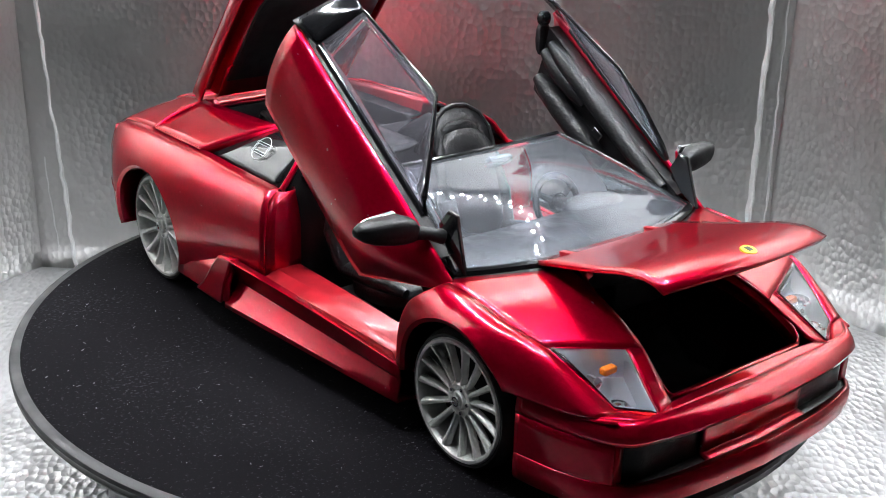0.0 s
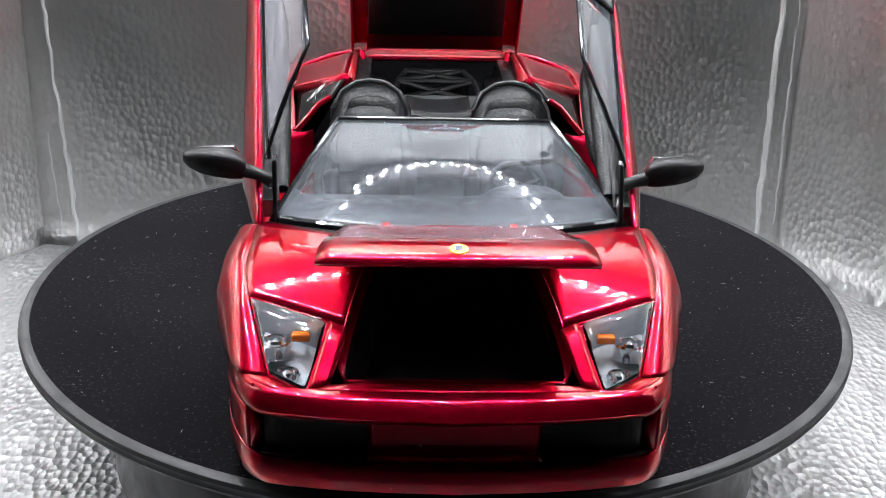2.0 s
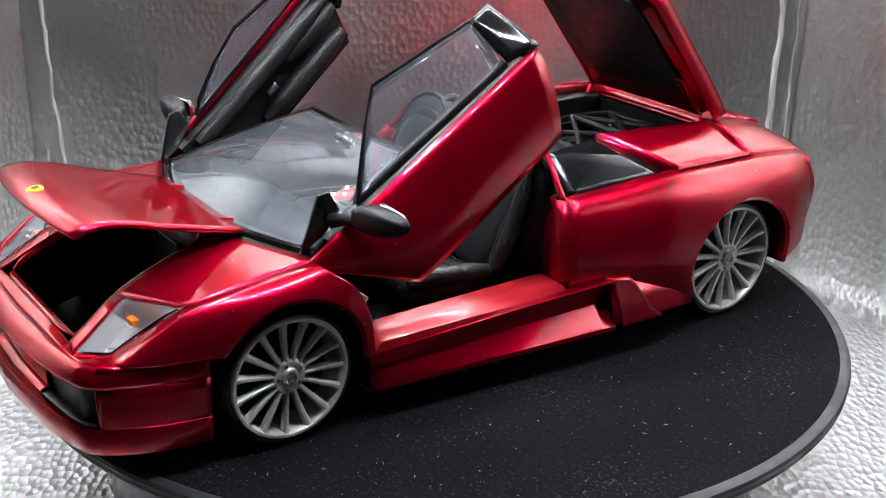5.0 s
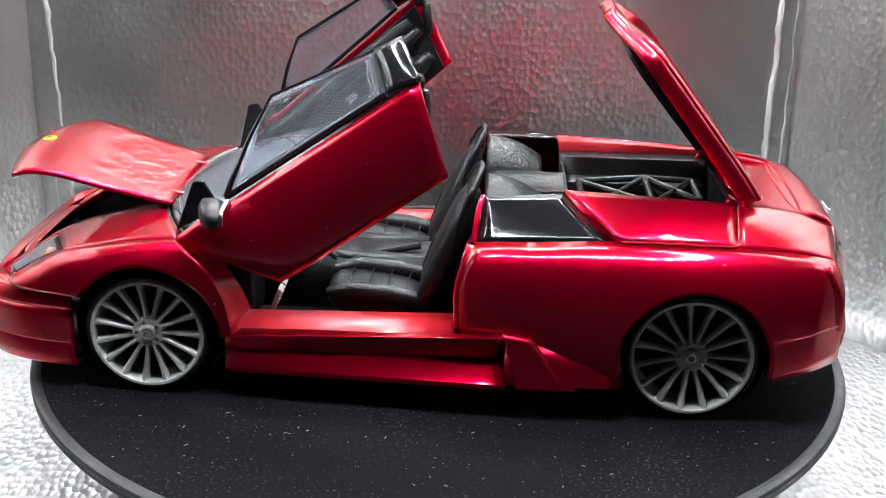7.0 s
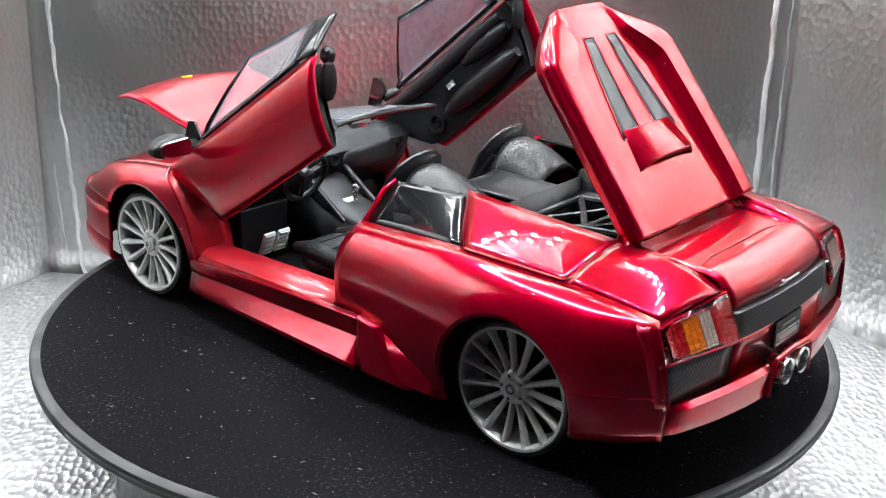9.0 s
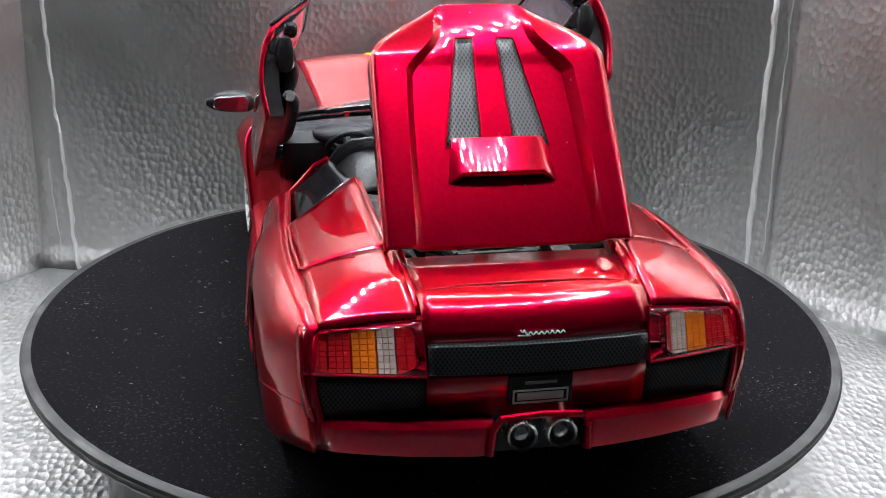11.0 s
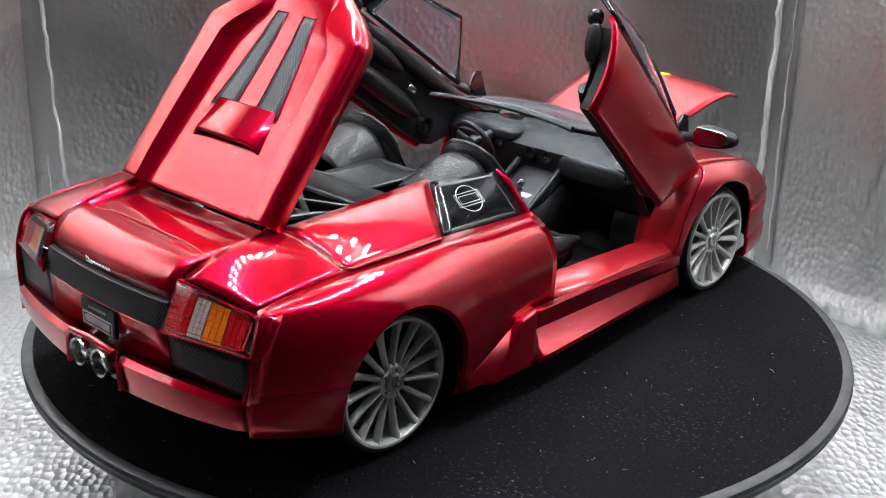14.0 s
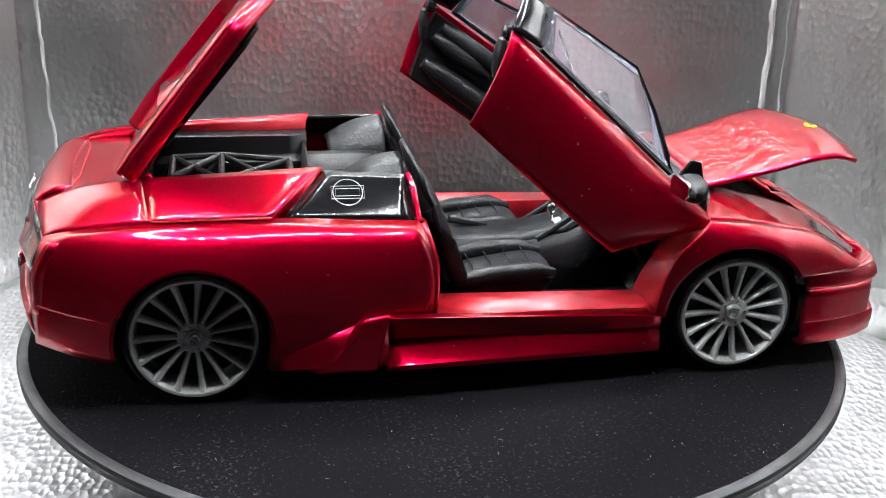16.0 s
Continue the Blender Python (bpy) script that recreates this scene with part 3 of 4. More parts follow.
# door openings: sills, jambs, kick panels
for s in (1, -1):
    rows = [[(x, s * y, z) for x, y, z in ((51, 50.2, 14.5), (48, 50.0, 15.5), (20, 51.2, 17.5), (-10.5, 53.0, 18.5))],
            [(x, s * y, z) for x, y, z in ((51, 50.0, 17.5), (48, 49.9, 20.6), (20, 50.9, 21.4), (-10.5, 52.0, 21.8))],
            [(x, s * y, z) for x, y, z in ((51.5, 48.5, 19.0), (47.5, 47.6, 22.4), (20, 47.8, 23.0), (-10.5, 48.4, 23.4))],
            [(x, s * y, z) for x, y, z in ((51.5, 41, 19.4), (47.5, 41, 22.0), (20, 40.5, 22.4), (-10.5, 40.5, 23.0))],
            [(x, s * y, z) for x, y, z in ((51.5, 40.4, 9), (47.5, 40, 9), (20, 39.6, 9), (-10.5, 39.6, 9))]]
    part("sill", sheet(rows), RED_DULL, car, "dull red door sill", thick=0.8)
    # front jamb, behind the wheel arch
    rows = []
    for k in range(9):
        t = k / 8
        x, z = cv((0, 51.5), (0.35, 53.5), (0.7, 58.5), (1, 66))(t), 18 + 25.5 * t
        rows.append([(x, s * (f_w(x, z) - 0.4), z), (x - 1.0, s * 46.5, z + 0.2), (x - 2.5 - 3 * (1 - t), s * 41, z), (x - 2, s * 36, z)])
    part("front_jamb", sheet(rows), RED_DULL, car, thick=0.8)
    rows = []
    for k in range(9):
        t = k / 8
        z = 22 + 23.2 * t
        x = cv((0, -11.8), (0.5, -11.6), (1, -14.6))(t)
        rows.append([(x, s * (r_w(x, z) - 0.3), z), (x + 1.6, s * (r_w(x, z) - 2.4), z), (x + 1.4, s * (r_w(x, z) - 5.5), z), (x - 1.5, s * 38.5, z)])
    part("rear_jamb", sheet(rows), RED, car, thick=0.8)
    part("pillar_edge", tube([side(s, p) for p in ((-14.6, 43.4, 45.3), (-15.0, 40, 49.0), (-15.6, 36.6, 53.2), (-16.6, 33.0, 55.3))], 0.9, 8), RED, car)
    # side skirt with its winglet scoop
    SX = np.linspace(52.3, -24.5, 18)
    def sk(x, v):
        t = (52.3 - x) / 76.8
        top, bot = (51.0 + 5.0 * t**1.5, 18.2 + 5.0 * t), (51.6 + 6.0 * t, 8.6 + 0.6 * t)
        inn = (50.4 + 2.0 * t, 14.5 + 1.5 * t)
        return {0: (x, s * (top[0] - 1.8), top[1] + 0.2), 1: (x, s * top[0], top[1]), 2: (x, s * (inn[0] + 0.6), lerp(top, inn, 0.75)[1]), 3: (x, s * inn[0], inn[1]),
                4: (x, s * (inn[0] + (bot[0] - inn[0]) * 0.55), 11.8), 5: (x, s * bot[0], bot[1] + 1.0), 6: (x, s * bot[0], bot[1]), 7: (x, s * (bot[0] - 6), bot[1] - 0.4)}[v]
    part("side_skirt", sheet([[sk(x, v) for x in SX] for v in range(8)]), RED, car, thick=0.8, angle=25)
    bm = bmesh.new()
    ring_a = [(-23.2, 55.8, 24.2), (-30.5, 56.6, 23.4), (-33.5, 57.2, 19.5), (-38.5, 57.6, 12.8), (-43.5, 57.8, 8.8), (-26.8, 58.0, 8.8), (-25.2, 57.4, 16.0)]
    ring_b = [(-22.0, 50.0, 23.8), (-32.0, 52.0, 23.0), (-35.5, 53.0, 18.5), (-41.0, 54.0, 12.0), (-46.0, 54.0, 8.8), (-30.0, 54.0, 8.8), (-29.0, 52.5, 16.0)]
    va, vb = [bm.verts.new(side(s, p)) for p in ring_a], [bm.verts.new(side(s, p)) for p in ring_b]
    bm.faces.new(va)
    for k in range(7):
        bm.faces.new((va[k], va[(k + 1) % 7], vb[(k + 1) % 7], vb[k]))
    bmesh.ops.recalc_face_normals(bm, faces=bm.faces)
    part("scoop", bm, RED, car, "flared intake scoop behind the skirt", bevel=0.9, angle=60)
    part("body_lower", sheet([[(x, s * y, z) for x in np.linspace(-24, -55, 8)] for y, z in ((54.5, 21.0), (56.4, 16.0), (57.0, 10.6), (50, 9.6))]), RED, car, thick=0.8)

# quarter panels: gloss black window blanks and red buttresses
for s in (1, -1):
    blank = part("quarter_window", patch((-16.6, 33.0 * s, 55.0), (-38.6, 29.6 * s, 55.6), (-50.5, 45.6 * s, 47.6), (-16.0, 43.3 * s, 45.5), 8, 8, (0, 0.4 * s, 0.35)), GLOSS, car, "gloss black blanked quarter window", thick=0.9)
    if s == -1:
        c, ax, up = Vector((-33.2, -38.55, 52.5)), Vector((-1, 0.06, -0.02)), Vector((-0.02, 0.72, 0.69))
        ring = [c + 3.9 * (ax * math.cos(a) + up * math.sin(a)) for a in np.linspace(0, 2 * math.pi, 40, endpoint=False)]
        part("fuel_cap_ring", tube(ring, 0.13, 5, closed=True), GREY, blank, "thin grey fuel cap outline")
        for q in (0.35, -0.35):
            part("fuel_cap_mark", tube([c + ax * 4.3 * i + up * (1.9 * j) for i, j in ((-1, -1), (1, -1), (1, 1), (-1, 1))] if q > 0 else [c + ax * 3.2 * i + up * (1.1 * j) for i, j in ((-1, -1), (1, -1), (1, 1), (-1, 1))], 0.11, 5, closed=True), GREY, blank)
    part("buttress", patch((-39.2, 29.0 * s, 56.4), (-87, 28.5 * s, 54.0), (-84, 47.9 * s, 48.4), (-53.4, 47.7 * s, 48.7), 12, 8, (0, 0.3 * s, 0.35)), RED, car, "wedge-shaped red buttress beside the engine bay", thick=1.1)
    part("buttress_edge", sheet([[side(s, p) for p in r] for r in (((-39.0, 28.8, 56.6), (-53.3, 47.6, 48.9)), ((-40.0, 28.0, 55.0), (-50.6, 46.0, 47.9)), ((-41, 27.5, 50.0), (-50.5, 44, 45.0)))]), RED, car, thick=0.7)
    part("buttress_inner", sheet([[side(s, p) for p in r] for r in (((-39.2, 29.0, 56.4), (-87, 28.5, 54.0)), ((-39.6, 27.4, 55.6), (-87, 27.2, 53.2)), ((-41, 27.0, 46), (-87, 27.0, 44)))]), RED_DULL, car, thick=0.7)
    part("bay_seam", tube([side(s, p) for p in ((-53.6, 48.1, 49.0), (-70, 48.6, 49.2), (-83.0, 48.3, 48.9), (-85.2, 46.4, 49.2), (-88.2, 36.0, 53.0))], 0.35, 6), RED_DULL, car)
    # rear deck beside the lid
    rows = []
    for i in range(13):
        v = i / 12
        xi, xo = -87 - 26.6 * v, -84 - 26.0 * v
        zi = cv((0, 54.0), (0.5, 52.6), (0.85, 49.8), (1, 48.0))(v)
        row = []
        for k in range(11):
            u = k / 10
            a, b = (xi, 27.0 - 0.4 * v, zi), (xo, RY(xo), RZ(xo))
            p = lerp(a, b, u)
            row.append((p[0], s * p[1], p[2] + 1.3 * math.sin(math.pi * u) * (1 - 0.6 * v)))
        rows.append(row)
    part("rear_deck_side", sheet(rows), RED, car, thick=0.9)
    rows = [[(x, s * 27.0, cv((-112, 48.2), (-108, 50.0), (-99, 52.6), (-87, 54.0))(x)) for x in np.linspace(-87, -111.5, 10)],
            [(x, s * 24.5, cv((-112, 48.0), (-107, 50.2), (-99, 50.6), (-87, 51.4))(x)) for x in np.linspace(-87, -111.5, 10)]]
    part("deck_shoulder", sheet(rows), RED, car, thick=0.8)
TAIL_X = lambda y: 1.8 * (1 - (y / 26) ** 2)
prof = ((-87.5, 51.4), (-94, 51.2), (-101, 50.8), (-105, 50.4), (-105.6, 50.9), (-109, 50.9), (-112, 49.8), (-114.0, 47.8), (-115.2, 45.6), (-115.6, 42.8))
part("rear_deck", sheet([[(x - TAIL_X(y) * (0 if k < 3 else 1), y, z) for y in np.linspace(-25.5, 25.5, 17)] for k, (x, z) in enumerate(prof)]), RED, car, "red rear deck with raised lip", thick=0.9)
for s in (1, -1):
    part("deck_groove", tube([(-105.3, s * 23, 50.8), (-104, s * 15, 51.1), (-104, 0.0, 51.3)], 0.3, 6), RED_DULL, car)
bm = tube([(-117.2 - TAIL_X(y), y, 45.4 + 0.32 * math.sin(y * 5.2) + (0.7 if y > 4.0 else 0.0)) for y in np.linspace(5.0, -5.0, 80)], 0.16, 5)
tube([(-117.0 - TAIL_X(5), 5.4, 44.9), (-117.1 - TAIL_X(3), 2.6, 44.8)], 0.16, 5, bm)
part("script_badge", bm, GREY, car, "small silver script badge as plain strokes")
# mesh band and lower tail
part("mesh_band", sheet([[(x - TAIL_X(y), y, z) for y in np.linspace(-24.6, 24.6, 19)] for x, z in ((-115.6, 42.9), (-117.0, 42.6), (-117.6, 39.5), (-118.0, 36.9), (-116.5, 36.4))]), MESH, car, "black honeycomb mesh band across the tail", thick=0.8)
part("tail_panel", sheet([[(x - TAIL_X(y), y, z) for y in np.linspace(-24.8, 24.8, 13)] for x, z in ((-116.4, 36.6), (-117.2, 35.6), (-116.6, 26.0))]), RED, car, thick=0.8)
plate = part("plate", box(-120.0, -118.9, -7.2, 7.2, 28.8, 35.8), BLACK, car, "black show plate with plain pale bars", bevel=0.2)
bm = bmesh.new()
for y0, y1, z0, z1 in ((-6.3, 6.3, 29.3, 29.7), (-6.3, 6.3, 32.2, 32.6), (-6.3, -5.9, 29.3, 32.6), (5.9, 6.3, 29.3, 32.6), (-5.2, 5.2, 30.1, 31.8)):
    box(-120.2, -119.9, y0, y1, z0, z1, bm)
part("plate_bar", bm, GREY, plate)
part("plate_line", box(-120.15, -119.9, -3.6, 3.6, 33.8, 34.5), material("dim_grey_print", (0.2, 0.2, 0.2), 0.5), plate)
REAR_X = cv((0, -121.2), (12, -120.9), (26, -119.3), (40, -116.4), (46.2, -114.4), (50, -109.5))
for s in (1, -1):
    # tail lamp of coloured blocks with ribs
    ti, to, bo, bi = (-114.0, 25.4, 47.8), (-107.9, 50.2, 44.4), (-111.9, 50.5, 36.2), (-118.8, 25.0, 36.8)
    back = [(p[0] + 3.5, p[1] - 0.5, p[2]) for p in (ti, to, bo, bi)]
    bm = sheet([[side(s, p) for p in (ti, to, bo, bi, ti)], [side(s, p) for p in back + back[:1]]])
    bm.faces.new([bm.verts.new(side(s, p)) for p in back])
    tail = part("tail_light", bm, RED_DULL, car, "red, amber and clear ribbed tail lamp")
    cells = [(u0 + (u1 - u0) * k / 3, u0 + (u1 - u0) * (k + 1) / 3 - 0.0015, mt) for u0, u1, mt in ((0.02, 0.235, LAMP_RED), (0.245, 0.39, LAMP_CLEAR), (0.40, 0.60, AMBER), (0.61, 0.79, LAMP_RED), (0.80, 0.98, LAMP_RED)) for k in range(3)]
    for u0, u1, mt in cells:
        for j in range(8):
            v0, v1 = 0.03 + j * 0.118, 0.03 + (j + 1) * 0.118 - 0.004
            q = [lerp(lerp(ti, to, u), lerp(bi, bo, u), v) for u, v in ((u0, v0), (u1, v0), (u1, v1), (u0, v1))]
            mid = [lerp(p, lerp(q[0], q[2], 0.5), 0.10) for p in q]
            bm = sheet([[side(s, p) for p in q + q[:1]], [side(s, (p[0] - 0.25, p[1] + 0.1, p[2])) for p in mid + mid[:1]]])
            bm.faces.new([bm.verts.new(side(s, (p[0] - 0.25, p[1] + 0.1, p[2]))) for p in mid])
            part("lamp_cell", bm, mt, tail)
    part("lens", patch(*[side(s, (p[0] - 0.75, p[1] + 0.2, p[2])) for p in (ti, to, bo, bi)], 4, 4, (-0.3, 0, 0)), LENS, tail, "clear outer lens", thick=0.35).visible_shadow = False
    part("lamp_rim", tube([side(s, (p[0] - 0.4, p[1] + 0.1, p[2])) for p in (ti, to, bo, bi)], 0.5, 6, closed=True), RED, tail)
    part("tail_corner", sheet([[side(s, p) for p in r] for r in (
        ((-109.2, 47.0, 44.8), (-112.8, 48.3, 36.0), (-113.4, 47.6, 25.4)),
        ((-109.6, 48.4, 45.0), (-112.9, 49.2, 36.0), (-113.6, 48.8, 25.4)),
        ((-107.6, r_w(-108.6, 44.0) - 0.4, 44.6), (-111.6, r_w(-112.4, 36) - 0.3, 36.0), (-112.6, r_w(-113.2, 26) - 0.3, 25.4)))]), RED, car, thick=0.7)
    edge_x = cv((25.4, -113.5), (36.2, -112.0), (45.0, -107.8))
    edge_y = cv((25.4, 48.5), (36.2, 50.6), (45.0, 50.2))
    rows = []
    for k in range(11):
        z = 45.0 - 19.6 * k / 10
        x = edge_x(z)
        rows.append([side(s, q) for q in ((x + 1.2, edge_y(z) - 1.2, z), (x - 0.5, edge_y(z), z), (x - 0.1, max(edge_y(z) + 0.5, r_w(x, z) - 0.1), z), (x + 2.4, r_w(x + 2.4, z) + 0.1, z))])
    part("lamp_cheek", sheet(rows), RED, car, thick=0.5)
    # black vents under the lamps
    part("rear_vent", patch(*[side(s, p) for p in ((-117.2, 24.8, 36.2), (-112.2, 50.0, 35.8), (-112.9, 48.4, 25.6), (-116.4, 24.8, 26.2))], 6, 4), MESH, car, "black mesh vent under the tail lamp", thick=0.7)
    part("vent_frame", tube([side(s, p) for p in ((-112.6, 48.6, 36.0), (-113.2, 48.3, 31), (-113.9, 47.2, 25.2))], 0.8, 6), RED, car)
    # bumper lip, outboard of the exhaust notch
    ys = np.linspace(10.5, 47.0, 15)
    part("rear_lip", sheet([[(REAR_X(y) + dx, s * y, z + 0.9 * ((y - 10) / 37) ** 2 * (1 if z < 20 else -0.6)) for y in ys] for z, dx in ((26.0, 7.0), (25.8, 0.5), (24.8, -0.6), (21.5, -0.2), (17.6, 0.6), (17.2, 4))]), RED, car, "lower rear bumper lip", thick=0.8)
    part("lip_end", sheet([[side(s, p) for p in r] for r in (((REAR_X(47.0) - 0.4, 47.0, 24.6), (-113.7, 48.8, 27.8), (-106, 53.4, 28.2)), ((REAR_X(47.0) - 0.2, 46.8, 21.2), (-112.5, 49.2, 22), (-106, 52.8, 22)), ((-113.6, 45.8, 18.2), (-111.5, 48.5, 17.5), (-106, 51.8, 16)))]), RED, car, thick=0.7)
    part("bumper_seam", tube([(x, s * (r_w(x, z) + 0.35), z) for x, z in ((-94.2, 26.6), (-99, 27.2), (-104, 27.8), (-109, 28.3), (-113.0, 28.6))], 0.4, 6), RED, car)
    part("exhaust", lathe([(0.1, 3.0), (2.7, 3.0), (2.9, -0.6), (3.4, -0.9), (3.6, 0), (3.6, 8)], (-122.6, s * 4.5, 22.9), "x", 28), BRIGHT, car, "chrome exhaust tip")
    part("exhaust_core", lathe([(0.05, -1.4), (1.5, -1.1), (2.0, 0.2), (2.0, 3)], (-121.0, s * 4.5, 22.9), "x", 16), BRIGHT, car)
part("exhaust_notch", tube([(-121.6, -11.2, 18), (-121.8, -10.8, 24), (-121.9, -9.0, 26.8), (-121.9, 0, 27.4), (-121.9, 9.0, 26.8), (-121.8, 10.8, 24), (-121.6, 11.2, 18)], 0.9, 8), RED, car)
part("exhaust_recess", box(-118.5, -114, -11, 11, 17, 27.5), BLACK, car)

# raised engine lid
LU, LN, LO = Vector((0.625, 0, 0.781)), Vector((-0.781, 0, 0.625)), Vector((-90.3, 0, 54.2))


def on_lid(s, y, h):
    p = LO + LU * s + LN * h
    return (p.x, y, p.z)


lid_half = cv((0, 29.4), (20, 29.2), (47.5, 28.8), (50, 27.8), (63.5, 9.6))
channel = cv((0, 21.0), (44, 19.0), (45, 18.6), (53.5, 11.6), (54.5, 11.2), (63.5, 9.0))
sunk = cv((0, 2.6), (46, 3.6), (52, 2.6), (58, 0.9), (63.5, 0.2))
brow = cv((0, 3.2), (10, 3.8), (48, 4.0), (52, 3.3), (58, 1.3), (63.5, 0.0))


def lid_h(s, y):
    """Height of the lid's skin: two raised flanges with a sunk middle between them."""
    a, p = abs(y), channel(s)
    swell = brow(s)
    if a <= p:
        return swell - sunk(s) + 0.25 * (1 - (a / p) ** 2)
    if a < p + 2.0:
        return swell - sunk(s) * (1 - (a - p) / 2.0)
    b = lid_half(s)
    return swell - (0.7 * ((a - b + 3) / 3) ** 2 if a > b - 3 else 0.0)


rows = []
for q in [0, 0.8] + list(np.linspace(2, 44, 22)) + list(np.linspace(44.5, 55, 16)) + list(np.linspace(56, 63.0, 7)) + [63.5]:
    p, b = channel(q), lid_half(q)
    ramp = min(p + 2.0, b - 0.15)
    half = [p * k / 8 for k in range(9)] + [p + (ramp - p) * 0.5, ramp] + [ramp + (b - ramp) * k / 6 for k in range(1, 7)]
    ys = [-y for y in half[:0:-1]] + half
    rows.append([on_lid(q, y, lid_h(q, y)) for y in ys])
engine_lid = part("engine_lid", sheet(rows), RED, car, "raised engine lid with twin mesh vents", thick=1.2, angle=20)
for s in (1, -1):
    part("vent_mesh", sheet([[on_lid(q, s * (yi + (yo - yi) * k / 4), lid_h(q, 5) + 0.5) for k in range(5)] for q, yi, yo in ((25.2 + 28.3 * j / 14, 4.0 - j / 14, 12.6 - 5.4 * j / 14) for j in range(15))]), MESH, engine_lid, "black honeycomb vent", thick=0.3)
    part("vent_rim", tube([on_lid(q, s * y, lid_h(q, 5) + 0.55) for q, y in [(25.0 + 28.8 * j / 12, 3.8 - j / 12) for j in range(13)] + [(53.8 - 28.8 * j / 12, 7.4 + 5.5 * j / 12) for j in range(13)]], 0.28, 5, closed=True), RED, engine_lid)
    skirt = cv((0, 4.6), (46, 4.6), (52, 4.0), (63.5, 3.0))
    part("side_flange", sheet([[on_lid(q, s * (lid_half(q) - 0.2), lid_h(q, lid_half(q)) - d * skirt(q)) for q in list(np.linspace(0.5, 47, 14)) + list(np.linspace(48, 63.3, 16))] for d in (0, 0.5, 1.0)]), RED, engine_lid, thick=0.9)
    part("lid_hinge", prism([(-84.5, 55.0), (-89.6, 54.0), (-92.0, 52.2), (-90.2, 49), (-88, 44), (-84.5, 45), (-82.5, 51)], "y", s * 25.6 - 0.9, s * 25.6 + 0.9), RED, engine_lid, "rounded red hinge arm", bevel=0.5)
part("end_flange", sheet([[on_lid(63.4, y, lid_h(63.4, y) - d) for y in np.linspace(-9.4, 9.4, 7)] for d in (0, 1.5, 3.0)]), RED, engine_lid, thick=0.8)
# outlet scoop: its roof rises from the skin towards the open lower side
bm = bmesh.new()
flat = lid_h(22, 5)
roof = [on_lid(27.2, y, flat + 1.2) for y in (-9.6, 9.6)] + [on_lid(17.4, y, flat + 3.4) for y in (9.8, -9.8)]
foot = [on_lid(27.6, y, flat - 0.2) for y in (-12.6, 12.6)] + [on_lid(15.6, y, flat + 0.4) for y in (13.6, -13.6)]
lip = [on_lid(16.6, y, flat + 2.6) for y in (9.8, -9.8)]
tv, fv, lp = [bm.verts.new(q) for q in roof], [bm.verts.new(q) for q in foot], [bm.verts.new(q) for q in lip]
bm.faces.new(tv)
for a, b in ((0, 1), (1, 2), (3, 0)):
    bm.faces.new((tv[a], fv[a], fv[b], tv[b]))
bm.faces.new((tv[2], lp[0], lp[1], tv[3]))
bm.faces.new((tv[2], fv[2], lp[0]))
bm.faces.new((tv[3], lp[1], fv[3]))
bmesh.ops.recalc_face_normals(bm, faces=bm.faces)
part("lid_scoop", bm, RED, engine_lid, "small raised outlet scoop", thick=0.6, bevel=0.3, offset=-1.0)
# no hole here: a black sheet over the skin paints the mouth's shade
part("scoop_throat", sheet([[on_lid(19.0, -9.6, flat + 2.2), on_lid(19.0, 9.6, flat + 2.2)], [on_lid(16.4, -12.4, flat + 0.35), on_lid(16.4, 12.4, flat + 0.35)], [on_lid(14.4, -10.8, flat + 0.3), on_lid(14.4, 10.8, flat + 0.3)]]), SCOOP_SHADE, engine_lid, "black sheet painting the shade in the scoop's opening")
part("lid_liner", sheet([[on_lid(q, y, lid_h(q, 0) - 4.0) for y in np.linspace(-0.8, 0.8, 9) * lid_half(q)] for q in np.linspace(12, 52, 8)]), BLACK, engine_lid, "black liner under the lid", thick=1.2, bevel=0.3)
part("lid_brace", sheet([[on_lid(q, y, lid_h(q, 0) - 2.6 - 1.5 * (k % 2)) for y in np.linspace(-24, 24, 9)] for k, q in enumerate((2, 5, 17, 20))]), RED, engine_lid, thick=0.8)

# raised scissor doors
LOW = [(64.5, 42.4), (50, 38.6), (36.8, 34.6), (26, 41.8), (14.5, 50.0), (3.5, 57.8), (-7.5, 65.7)]
TOP = [(66.0, 44.0), (60, 49.0), (49.5, 56.0), (37.5, 64.4), (25.5, 72.6), (13.0, 81.2), (0.6, 89.9)]


def door_at(u, v):
    a, b = poly(LOW, u), poly(TOP, u)
    x, z = lerp(a, b, v)
    ylo, yhi = 46.8 + 3.8 * min(u * 2.6, 1) - 1.8 * u, 46.2 + 1.2 * u
    return (x, ylo + (yhi - ylo) * v + 2.2 * math.sin(math.pi * v) * min(u * 3, 1) - 1.0 * max(0, v - 0.86) / 0.14, z)


